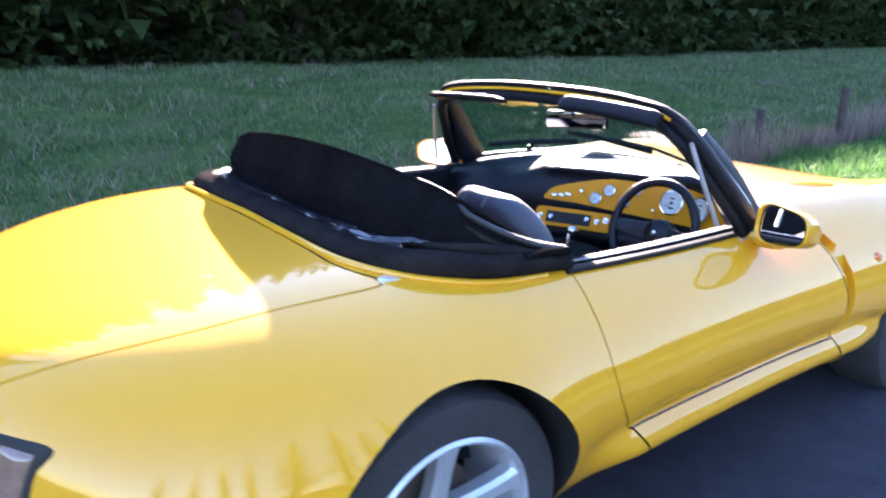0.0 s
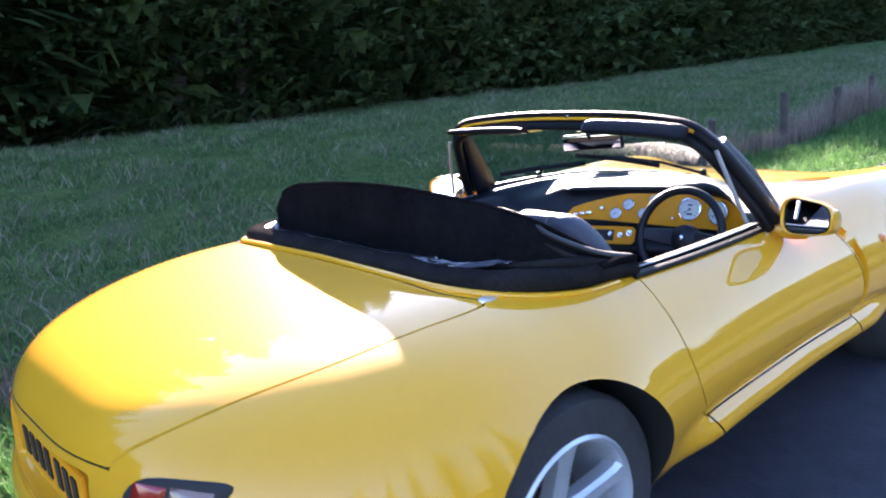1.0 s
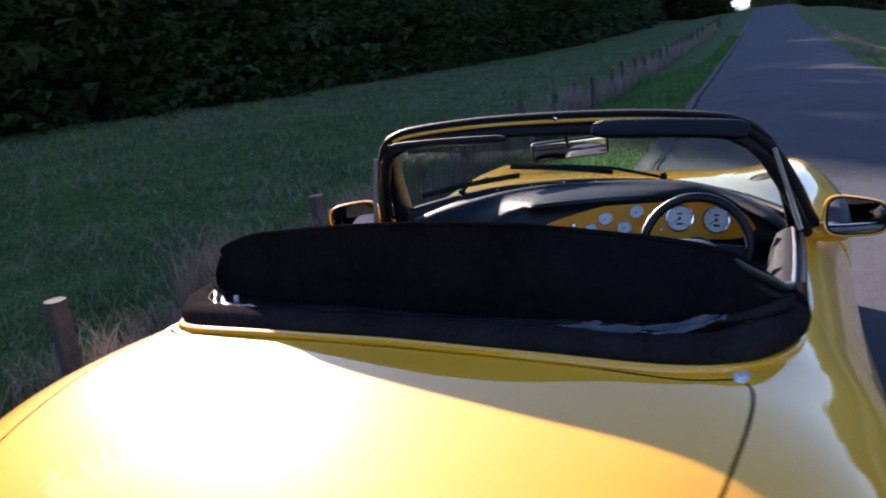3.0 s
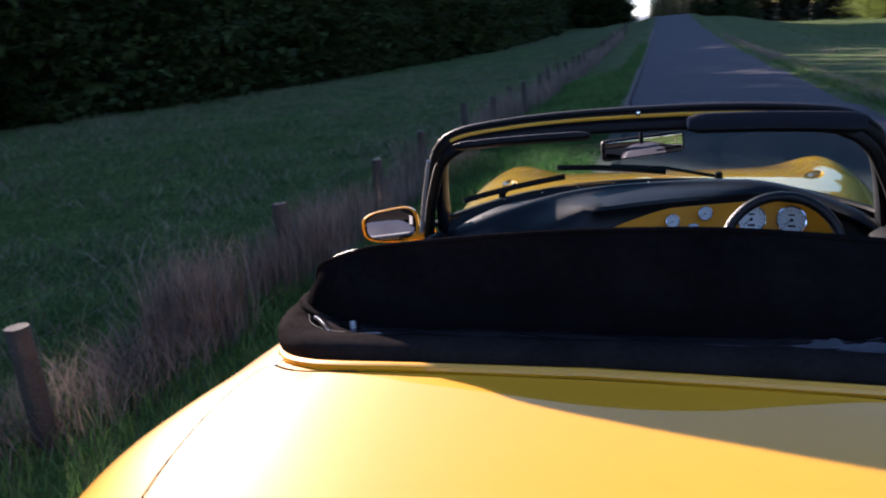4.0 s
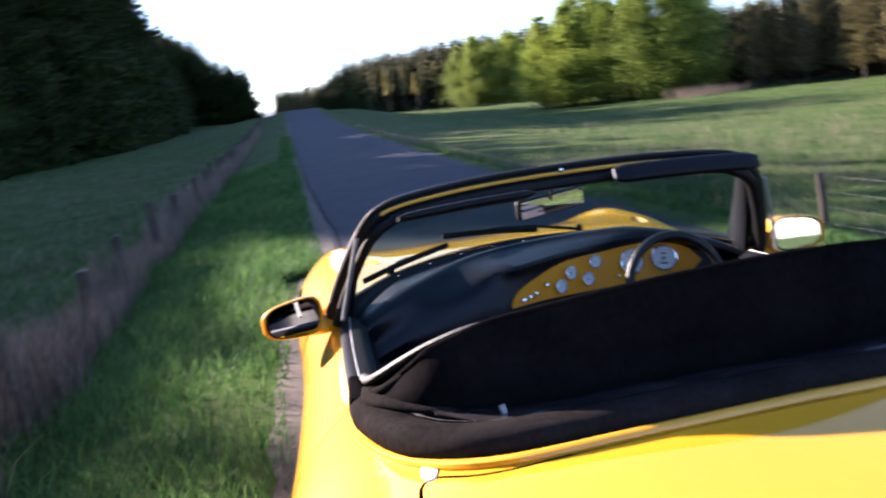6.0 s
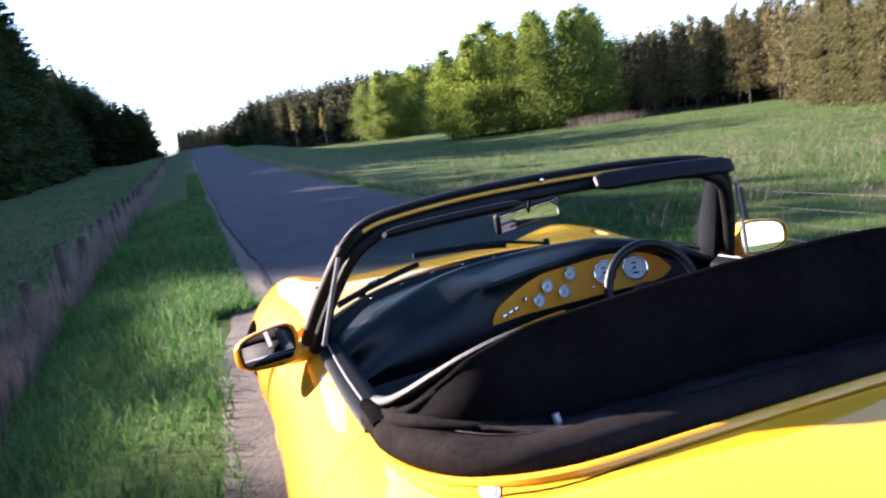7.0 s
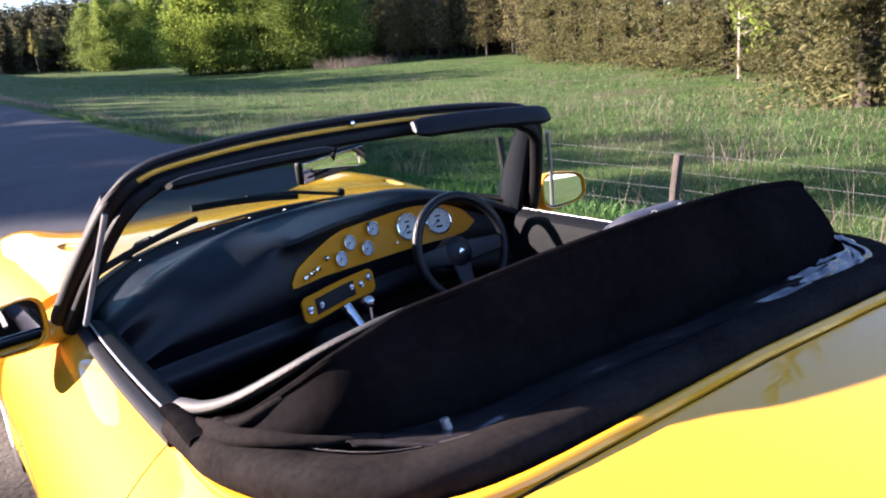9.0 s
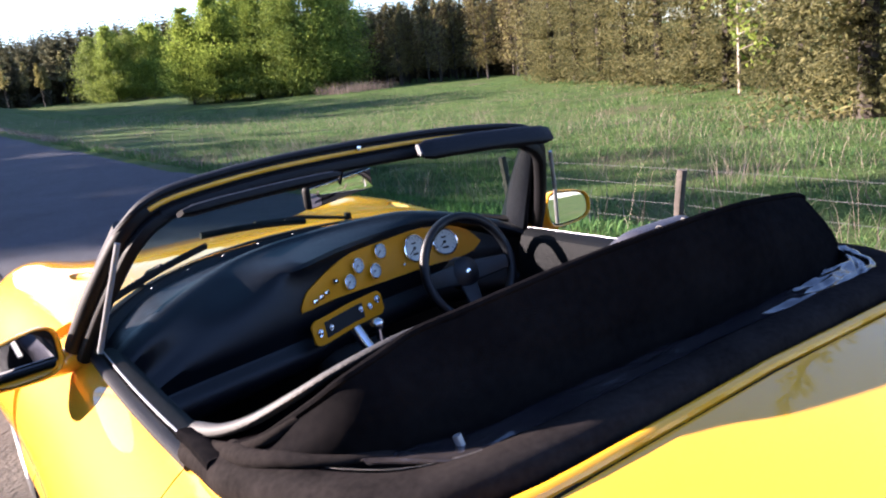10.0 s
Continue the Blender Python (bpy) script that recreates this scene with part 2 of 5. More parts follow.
def tube(path, ra, rb=None, sides=10, up=(0, 0, 1), power=2.0, caps=True):
    """A swept bar; ra across, rb along up; power above 2 makes it boxier. Radii may be functions of 0..1."""
    rows = []
    n = len(path)
    for i, p in enumerate(path):
        t = (Vector(path[min(i + 1, n - 1)]) - Vector(path[max(i - 1, 0)])).normalized()
        side = t.cross(Vector(up))
        side = side.normalized() if side.length > 1e-4 else Vector((1, 0, 0))
        upv = side.cross(t).normalized()
        f = i / max(1, n - 1)
        a = ra(f) if callable(ra) else ra
        b = a if rb is None else rb(f) if callable(rb) else rb
        row = []
        for k in range(sides):
            w = 2 * math.pi * k / sides
            c, s = math.cos(w), math.sin(w)
            row.append(Vector(p) + side * a * math.copysign(abs(c) ** (2 / power), c) + upv * b * math.copysign(abs(s) ** (2 / power), s))
        rows.append(row)
    bm = sheet(rows, closed_v=True)
    if caps:
        bm.verts.ensure_lookup_table()
        bm.faces.new([bm.verts[k] for k in range(sides)])
        bm.faces.new([bm.verts[(n - 1) * sides + k] for k in range(sides)])
    return bm


def lathe(profile, axis="x", sides=32, at=(0, 0, 0)):
    """Turns (radius, along) pairs about an axis through the point."""
    rows = []
    for k in range(sides):
        w = 2 * math.pi * k / sides
        row = []
        for r, a in profile:
            c, s = r * math.cos(w), r * math.sin(w)
            v = {"x": (a, c, s), "y": (c, a, s), "z": (c, s, a)}[axis]
            row.append(Vector(at) + Vector(v))
        rows.append(row)
    return sheet(rows, closed_u=True)


def box(cx, cy, cz, sx, sy, sz, bevel=0.004, segs=2):
    bm = bmesh.new()
    bmesh.ops.create_cube(bm, size=1, matrix=Matrix.Translation((cx, cy, cz)) @ Matrix.Diagonal((sx, sy, sz, 1)))
    if bevel:
        bmesh.ops.bevel(bm, geom=bm.edges[:], offset=bevel, segments=segs, affect="EDGES", profile=0.5)
    return bm


def prism(outline, axis, lo, hi):
    """A closed block from a 2D outline pushed along an axis; the other two axes in order."""
    def lift(p, a):
        return {"x": (a, p[0], p[1]), "y": (p[0], a, p[1]), "z": (p[0], p[1], a)}[axis]
    n = len(outline)
    verts = [lift(p, lo) for p in outline] + [lift(p, hi) for p in outline]
    faces = [list(range(n))[::-1], list(range(n, 2 * n))] + [[i, (i + 1) % n, n + (i + 1) % n, n + i] for i in range(n)]
    bm = bmesh.new()
    vs = [bm.verts.new(v) for v in verts]
    for f in faces:
        bm.faces.new([vs[i] for i in f])
    bmesh.ops.recalc_face_normals(bm, faces=bm.faces)
    return bm


def loose(bm, mat):
    me = bpy.data.meshes.new("cutter")
    bm.to_mesh(me)
    bm.free()
    me.materials.append(mat)
    return new("cutter", me)


def carve(ob, cutter, operation):
    """Applies a boolean and drops the cutter's link to it."""
    mod = ob.modifiers.new("cut", "BOOLEAN")
    mod.operation, mod.object, mod.solver, mod.material_mode = operation, cutter, "EXACT", "TRANSFER"
    dg = bpy.context.evaluated_depsgraph_get()
    dg.update()
    me = bpy.data.meshes.new_from_object(ob.evaluated_get(dg))
    ob.modifiers.clear()
    ob.data = me
    me.polygons.foreach_set("use_smooth", [True] * len(me.polygons))
    return ob


def scrap(*obs):
    for o in obs:
        bpy.data.objects.remove(o, do_unlink=True)


# ---- ground, road ----
LEAN = 0.033                       # the road runs this far to the left for each metre ahead
ROAD_L, ROAD_R = -0.62, 2.80


def ease(t):
    t = min(1.0, max(0.0, t))
    return t * t * (3 - 2 * t)


def road_z(y):
    if y < 0:
        return 0.018 * y * max(0.0, 1 + y / 120) if y > -60 else -0.54
    if y < 85:
        return 0.018 * y + 0.0003 * y * y
    return 3.70 + 0.6 * ease((y - 85) / 90) - 0.004 * max(0, y - 175)


def ground_z(x, y):
    r = x + LEAN * y
    yy = min(max(y, 0.0), 200.0)
    b = road_z(y)
    if ROAD_L <= r <= ROAD_R:
        return b
    if r < ROAD_L:
        d = ROAD_L - r
        near = b - 0.24 * ease((d - 0.15) / 2.2)
        far = 0.27 + 0.0002 * yy * yy + 0.02 * max(0.0, d - 20) * (1 if d > 20 else 0)
        w = ease((d - 1.6) / 17.0)
        z = near * (1 - w) + far * w - 0.18 * math.exp(-((d - 6.0) / 3.0) ** 2)
    else:
        d = r - ROAD_R
        near = b - 0.42 * ease((d - 0.2) / 1.4)
        far = -0.55 + 0.00022 * yy * yy
        w = ease((d - 1.2) / 14.0)
        z = near * (1 - w) + far * w
    rough = ease(min(d, 2.0) / 2.0)
    return z + rough * (0.10 * noise.noise(Vector((x * 0.23, y * 0.23, 3.1))) + 0.045 * noise.noise(Vector((x * 0.9, y * 0.9, 7.7))))


def spaced(lo, hi, fine, grow, mid=0.0):
    """Coordinates that lie close together round mid and ever wider towards the ends."""
    out, step, v = [mid], fine, mid
    while v < hi:
        v += step
        out.append(v)
        step *= grow
    step, v = fine, mid
    while v > lo:
        v -= step
        out.insert(0, v)
        step *= grow
    return out


def terrain():
    xs = spaced(-900, 900, 0.22, 1.035, 1.0)
    ys = spaced(-300, 1500, 0.35, 1.03, 4.0)
    verts, faces = [], []
    for y in ys:
        for x in xs:
            verts.append((x, y, ground_z(x, y) - (0.03 if ROAD_L - 0.02 < x + LEAN * y < ROAD_R + 0.02 else 0)))
    n = len(xs)
    for j in range(len(ys) - 1):
        for i in range(n - 1):
            k = j * n + i
            faces.append((k, k + 1, k + n + 1, k + n))
    return put("ground", mesh_of("ground", verts, faces, TURF), label="uneven green rough pasture on both sides of the lane", category="ground", kind="structure")


terrain()


def strip(name, edge_l, edge_r, mat, lift, y0, y1, label, category, cols=9):
    """A band along the road, with uneven edges."""
    verts, faces = [], []
    ys = spaced(y0, y1, 0.12, 1.012, 3.0)
    for y in ys:
        a, b = edge_l(y), edge_r(y)
        for c in range(cols):
            f = c / (cols - 1)
            r = a + (b - a) * f
            x = r - LEAN * y
            edge = 0.03 if c in (0, cols - 1) else 0.0
            verts.append((x, y, ground_z(x, y) + lift - edge))
    for j in range(len(ys) - 1):
        for c in range(cols - 1):
            k = j * cols + c
            faces.append((k, k + 1, k + cols + 1, k + cols))
    return put(name, mesh_of(name, verts, faces, mat), label=label, category=category, kind="structure")


def wob(y, seed, amp):
    return amp * (noise.noise(Vector((y * 0.7, seed, 0))) + 0.6 * noise.noise(Vector((y * 3.1, seed, 5))))


strip("road", lambda y: ROAD_L + wob(y, 1, 0.05), lambda y: ROAD_R + wob(y, 2, 0.09), ASPHALT, 0.004, -120, 190, "narrow worn grey asphalt lane rising to a crest", "road", 13)
strip("road_edge_dirt", lambda y: ROAD_L - 0.06 - 0.36 * ease((8 - y) / 5) + wob(y, 3, 0.08), lambda y: ROAD_L + 0.12 + 0.16 * ease((15 - y) / 10) + wob(y, 4, 0.05), DIRT, 0.009, -60, 60, "crumbled brown dirt and gravel beside the lane", "verge")

strip("road_edge_crack", lambda y: ROAD_L + 0.10 + 0.16 * ease((15 - y) / 10) + wob(y, 4, 0.05), lambda y: ROAD_L + 0.16 + 0.16 * ease((15 - y) / 10) + wob(y, 4, 0.05) + wob(y * 1.7, 6, 0.035), CRACK, 0.013, 1.0, 46, "dark crumbling crack at the lane's edge", "road", 3)

# ---- the car ----
car = tagged(new("sports_car"), "bright yellow two-seat roadster with its black soft top folded", "car")
BODY_W = [(-0.97, 0.0), (-0.955, 0.22), (-0.93, 0.36), (-0.88, 0.51), (-0.80, 0.65), (-0.68, 0.77), (-0.5, 0.865), (-0.25, 0.91), (0.0, 0.91), (0.4, 0.872), (0.8, 0.854), (1.2, 0.847), (1.6, 0.855), (2.0, 0.88), (2.3, 0.905), (2.6, 0.895), (2.85, 0.79), (3.0, 0.58), (3.06, 0.36), (3.09, 0.0)]
BODY_TOP = [(-0.97, 0.60), (-0.93, 0.68), (-0.85, 0.735), (-0.7, 0.782), (-0.5, 0.820), (-0.3, 0.846), (-0.12, 0.862), (0.3, 0.872), (0.9, 0.872), (1.3, 0.873), (1.55, 0.866), (1.8, 0.846), (2.2, 0.790), (2.6, 0.715), (2.9, 0.57), (3.09, 0.40)]
BODY_MID = [(-0.97, 0.44), (-0.6, 0.47), (0.0, 0.50), (0.6, 0.50), (1.2, 0.50), (2.2, 0.47), (3.09, 0.34)]
BODY_LOW = [(-0.97, 0.33), (-0.8, 0.25), (-0.5, 0.2), (0.4, 0.18), (1.8, 0.18), (2.8, 0.2), (3.09, 0.27)]
WING = [(1.0, 0.0), (1.35, 0.0), (1.7, 0.010), (2.1, 0.042), (2.45, 0.072), (2.75, 0.062), (3.05, 0.0)]


def body_profile(y, grow=0.0):
    """Half a cross section, from the middle of the top to the middle of the bottom."""
    w, top, mid, low, hump = (keyed(y, k) for k in (BODY_W, BODY_TOP, BODY_MID, BODY_LOW, WING))
    w, top, low = w + grow, top + grow, low - grow
    door = ease((y - 0.25) / 0.3) * ease((1.95 - y) / 0.3)
    full = max(ease((0.05 - y) / 0.5), 1.5 * ease((y - 1.3) / 0.9))
    p, q = 4 + 1.15 * full, 0.6 - 0.075 * full
    pts = []
    for k in range(31):
        u = math.sin(k / 30 * math.pi / 2)
        x = w * u
        z = mid + (top - mid) * (1 - u ** p) ** q
        z += hump * math.exp(-((x - 0.68) / 0.15) ** 2)
        pts.append((x, z))
    for k in range(1, 31):
        v = k / 30
        z = mid - (mid - low) * v
        x = w * (1 - (0.17 + 0.02 * door) * v ** 1.8)
        x += door * w / 0.9 * (0.050 * math.exp(-((z - 0.315) / 0.052) ** 2) - 0.024 * math.exp(-((z - 0.400) / 0.026) ** 2))
        pts.append((x, z))
    x_end = pts[-1][0]
    for k in range(1, 5):
        pts.append((x_end * (1 - k / 4), low))
    return pts


def body_stations():
    ys = [-0.97 + 0.0008]
    v = -0.966
    while v < 3.088:
        ys.append(v)
        edge = min(v + 0.97, 3.09 - v)
        v += 0.006 + 0.03 * min(1.0, edge / 0.25)
    ys.append(3.0895)
    return ys


def body_lump(grow=0.0):
    rows = []
    for y in body_stations():
        half_section = body_profile(y, grow)
        yy = y + (-grow if y < 0 else grow) * (1 if y < -0.9 or y > 3.0 else 0)
        row = [(x, yy, z) for x, z in half_section] + [(-x, yy, z) for x, z in half_section[-2:0:-1]]
        rows.append(row)
    bm = sheet(rows, closed_v=True)
    n = len(rows[0])
    bm.verts.ensure_lookup_table()
    bm.faces.new([bm.verts[i] for i in range(n)])
    bm.faces.new([bm.verts[(len(rows) - 1) * n + i] for i in range(n)])
    bmesh.ops.remove_doubles(bm, verts=bm.verts, dist=1e-5)
    bmesh.ops.recalc_face_normals(bm, faces=bm.faces)
    return bm


def body_at(x, y):
    """The height of the body's top at a place."""
    prof = body_profile(y)[:31]
    ax = abs(x)
    for (x0, z0), (x1, z1) in zip(prof, prof[1:]):
        if x0 <= ax <= x1:
            return z0 + (z1 - z0) * (ax - x0) / max(1e-9, x1 - x0)
    return prof[-1][1]


def side_at(y, z):
    """The half width of the body at a height on its flank."""
    prof = body_profile(y)
    best = 0.0
    for (x0, z0), (x1, z1) in zip(prof, prof[1:]):
        if min(z0, z1) <= z <= max(z0, z1) and abs(z1 - z0) > 1e-9:
            best = max(best, x0 + (x1 - x0) * (z - z0) / (z1 - z0))
    return best


def mirrored(half_outline):
    return half_outline + [(-x, y) for x, y in reversed(half_outline)]


# plan of the opening for cockpit and folded roof (right half, from the rear middle forward)
OPEN = [(0.0, -0.146), (0.25, -0.152), (0.43, -0.146), (0.525, -0.112), (0.588, -0.045), (0.640, 0.055), (0.669, 0.18), (0.668, 0.38), (0.672, 0.70), (0.675, 1.05), (0.66, 1.16), (0.58, 1.27), (0.45, 1.38), (0.30, 1.45), (0.15, 1.485), (0.0, 1.495)]


def open_plan(inset=0.0, n=3):
    pts = [(p.x, p.y) for p in smooth_path([(x, y, 0) for x, y in OPEN], n)]
    out = []
    for i, (x, y) in enumerate(pts):
        a, b = pts[max(0, i - 1)], pts[min(len(pts) - 1, i + 1)]
        t = Vector((b[0] - a[0], b[1] - a[1])).normalized()
        out.append((max(0.0, x - t.y * inset), y + t.x * inset))
    half_side = out[1:-1]
    return [out[0]] + half_side + [out[-1]] + [(-x, y) for x, y in reversed(half_side)]


DOOR = [(0.392, 1.0), (0.392, 0.80), (0.377, 0.72), (0.372, 0.65), (0.375, 0.58), (0.387, 0.52), (0.412, 0.47), (0.445, 0.43), (0.48, 0.392), (1.515, 0.386), (1.528, 0.45), (1.53, 0.545), (1.512, 0.61), (1.485, 0.67), (1.44, 0.735), (1.36, 0.785), (1.25, 0.815), (1.14, 0.825), (1.12, 1.0)]
LID = [(0.0, -0.170), (0.40, -0.174), (0.52, -0.158), (0.592, -0.112), (0.610, -0.16), (0.602, -0.30), (0.570, -0.50), (0.514, -0.66), (0.445, -0.80), (0.37, -0.885), (0.27, -0.96), (0.0, -1.1)]


def around(outline, off):
    """A closed outline pushed outward."""
    n = len(outline)
    area = sum(outline[i][0] * outline[(i + 1) % n][1] - outline[(i + 1) % n][0] * outline[i][1] for i in range(n))
    sgn = 1 if area > 0 else -1
    out = []
    for i in range(n):
        a, b = Vector(outline[i - 1]), Vector(outline[(i + 1) % n])
        t = (b - a).normalized()
        out.append((outline[i][0] + sgn * t.y * off, outline[i][1] - sgn * t.x * off))
    return out


def rounded(pts, n=4):
    P = smooth_path([(x, y, 0) for x, y in pts], n)
    return [(p.x, p.y) for p in P]


def build_body():
    lump = loose(body_lump(), PAINT)
    # wheel arches
    cutters = []
    for y in (0.0, 2.28):
        for sx in (-1, 1):
            bm = lathe([(0.001, sx * 0.52), (1.0, sx * 0.52), (1.0, sx * 1.1), (0.001, sx * 1.1)], "x", 64)
            bmesh.ops.transform(bm, matrix=Matrix.Translation((0, y - 0.10, 0.312)) @ Matrix.Diagonal((1, 0.362, 0.366, 1)), verts=bm.verts)
            bmesh.ops.remove_doubles(bm, verts=bm.verts, dist=0.003)
            bmesh.ops.recalc_face_normals(bm, faces=bm.faces)
            cutters.append(loose(bm, DARK))
    for c in cutters:
        carve(lump, c, "DIFFERENCE")
    scrap(*cutters)
    cut = loose(prism(open_plan(), "z", 0.34, 1.6), DARK)
    carve(lump, cut, "DIFFERENCE")
    scrap(cut)
    # boot lid
    lid_plan = rounded(LID)
    lid_plan = lid_plan + [(-x, y) for x, y in reversed(lid_plan[1:-1])]
    lid_cut = loose(prism(lid_plan, "z", 0.655, 1.3), PAINT)
    lid = new("boot_lid", lump.data.copy())
    carve(lid, lid_cut, "INTERSECT")
    gap = loose(prism(around(lid_plan, 0.006), "z", 0.651, 1.3), DARK)
    carve(lump, gap, "DIFFERENCE")
    scrap(lid_cut, gap)
    parts_made = [lid]
    # doors
    for sx in (1, -1):
        d_plan = DOOR
        d_cut = loose(prism(d_plan, "x", min(sx * 0.66, sx * 1.2), max(sx * 0.66, sx * 1.2)), PAINT)
        door = new("door", lump.data.copy())
        carve(door, d_cut, "INTERSECT")
        gap = loose(prism(around(d_plan, 0.005), "x", min(sx * 0.64, sx * 1.2), max(sx * 0.64, sx * 1.2)), DARK)
        carve(lump, gap, "DIFFERENCE")
        scrap(d_cut, gap)
        parts_made.append(door)
    # the scooped vents behind the front wheels and the joints across the sills
    vent = [(1.16, 0.845), (1.26, 0.825), (1.37, 0.79), (1.455, 0.73), (1.50, 0.665), (1.532, 0.60), (1.536, 0.52), (1.53, 0.45), (1.515, 0.388), (1.53, 0.388), (1.56, 0.46), (1.582, 0.53), (1.58, 0.605), (1.545, 0.69), (1.485, 0.765), (1.40, 0.815), (1.28, 0.845)]
    for sx in (1, -1):
        for outline, depth in ((vent, 0.80), ([p for p in vent if p[1] > 0.655], 0.67), ([(0.478, 0.40), (0.486, 0.40), (0.668, 0.17), (0.658, 0.17)], 0.6), ([(1.513, 0.395), (1.521, 0.395), (1.66, 0.17), (1.652, 0.17)], 0.6)):
            cut = loose(prism(outline, "x", min(sx * depth, sx * 1.2), max(sx * depth, sx * 1.2)), PAINT if len(outline) > 4 else DARK)
            carve(lump, cut, "DIFFERENCE")
            scrap(cut)
    for sx in (1, -1):
        bm = bmesh.new()
        bmesh.ops.create_uvsphere(bm, u_segments=24, v_segments=14, radius=1, matrix=Matrix.Translation((sx * 0.560, 1.74, body_at(0.560, 1.74) + 0.004)) @ Matrix.Rotation(radians(-14 * sx), 4, "Z") @ Matrix.Rotation(radians(-5), 4, "X") @ Matrix.Diagonal((0.032, 0.13, 0.018, 1)))
        cut = loose(bm, PAINT)
        carve(lump, cut, "DIFFERENCE")
        scrap(cut)
    cut = loose(box(0, -1.0, 0.55, 0.60, 0.15, 0.165, 0.012), PAINT)
    carve(lump, cut, "DIFFERENCE")
    scrap(cut)
    lump.name = "body"
    lump.data.name = "body"
    parts_made.append(lump)
    for ob in parts_made:
        ob.parent = car
        sharpen(ob.data, 32)
    tagged(lid, "glossy yellow boot lid")
    return parts_made


boot_lid, door_r, door_l, body = build_body()

# inner tub: walls, floor
plan = open_plan(0.004)
rows = []
for z_of in (lambda x, y: body_at(x, y) - 0.012, lambda x, y: 0.60, lambda x, y: 0.352):
    rows.append([(x, y, z_of(x, y)) for x, y in plan])
bm = sheet(rows, closed_v=True, thick=0.003)
part("tub_wall", bm, VINYL, car, "dark vinyl cockpit lining")
part("cockpit_floor", prism(open_plan(0.008), "z", 0.346, 0.352), CARPET, car, "black carpet")


# wheels
def wheel_thing(x, y):
    sx = 1 if x > 0 else -1
    holder = put("wheel", None, car)
    holder.location = (x, y, 0.317)
    tyre = lathe([(0.222, -0.105), (0.27, -0.112), (0.305, -0.105), (0.316, -0.085), (0.317, -0.03), (0.317, 0.03), (0.316, 0.085), (0.305, 0.105), (0.27, 0.112), (0.222, 0.105)], "x", 56)
    part("tyre", tyre, TYRE, holder)
    rim = bmesh.new()
    tmp = [lathe([(0.224, sx * 0.105), (0.216, sx * 0.112), (0.208, sx * 0.106), (0.202, sx * 0.085), (0.196, sx * 0.0), (0.2, -sx * 0.1)], "x", 56)]
    for k in range(5):
        w = 2 * math.pi * (k + 0.25) / 5
        d, t = Vector((0, math.cos(w), math.sin(w))), Vector((0, -math.sin(w), math.cos(w)))
        sec = []
        for r, wd, a in ((0.035, 0.030, 0.062), (0.08, 0.024, 0.074), (0.14, 0.022, 0.087), (0.185, 0.026, 0.098), (0.205, 0.034, 0.102)):
            c = d * r
            sec.append([c + t * wd + Vector((sx * (a - 0.012), 0, 0)), c + t * wd * 0.6 + Vector((sx * a, 0, 0)), c - t * wd * 0.6 + Vector((sx * a, 0, 0)), c - t * wd + Vector((sx * (a - 0.012), 0, 0)), c - t * wd * 0.8 + Vector((sx * (a - 0.05), 0, 0)), c + t * wd * 0.8 + Vector((sx * (a - 0.05), 0, 0))])
        tmp.append(sheet(sec, closed_v=True))
    tmp.append(lathe([(0.001, sx * 0.066), (0.03, sx * 0.068), (0.055, sx * 0.062), (0.06, sx * 0.03)], "x", 24))
    for b in tmp:
        me = bpy.data.meshes.new("t")
        b.to_mesh(me)
        rim.from_mesh(me)
        b.free()
        bpy.data.meshes.remove(me)
    part("rim", rim, ALLOY, holder, "silver five-spoke alloy rim")
    part("brake_disc", lathe([(0.03, sx * 0.005), (0.13, sx * 0.005), (0.13, -sx * 0.01), (0.03, -sx * 0.01)], "x", 32), DISC, holder)
    part("hub_cover", lathe([(0.001, sx * 0.069), (0.022, sx * 0.070), (0.026, sx * 0.066)], "x", 20), DARK, holder)
    return holder


for wx, wy in ((0.722, -0.085), (-0.722, -0.085), (0.73, 2.195), (-0.73, 2.195)):
    wheel_thing(wx, wy)


# windscreen frame, glass
FOOT = [(-0.712, 1.14, 0.80), (-0.668, 1.06, 0.912), (-0.612, 0.985, 1.025), (-0.582, 0.955, 1.070), (-0.538, 0.945, 1.104), (-0.455, 0.955, 1.124), (-0.25, 0.985, 1.139), (0.0, 0.995, 1.143)]
FRAME = FOOT + [(-x, y, z) for x, y, z in FOOT[-2::-1]]
frame_path = smooth_path(FRAME, 7)
part("windscreen_frame", tube(frame_path, 0.021, 0.026, 14, up=(0, -1, 0.15), power=2.6), RUBBER, car, "black rubber-trimmed windscreen surround")
inner = [p + Vector((0, -0.030, -0.012)) * 1.0 + Vector((-math.copysign(0.012, p.x) if abs(p.x) > 0.52 else 0, 0, 0)) for p in frame_path]
inner = [p + Vector((0, 0.008, -0.014)) for p in inner]
part("inner_rail", tube(inner, 0.016, 0.019, 12, up=(0, -1, 0.15), power=2.4), RUBBER, car, "black padded inner rail")
strip_path = [p + Vector((0, -0.0238, 0.002)) for p in frame_path if abs(p.x) < 0.545]
part("header_seal", tube([p + Vector((0, -0.016, 0.020)) for p in frame_path if abs(p.x) < 0.615], 0.013, 0.010, 10), RUBBER, car, "black header seal")
part("header_strip", tube(strip_path, 0.0048, 0.0062, 8), PAINT, car, "yellow painted header strip")

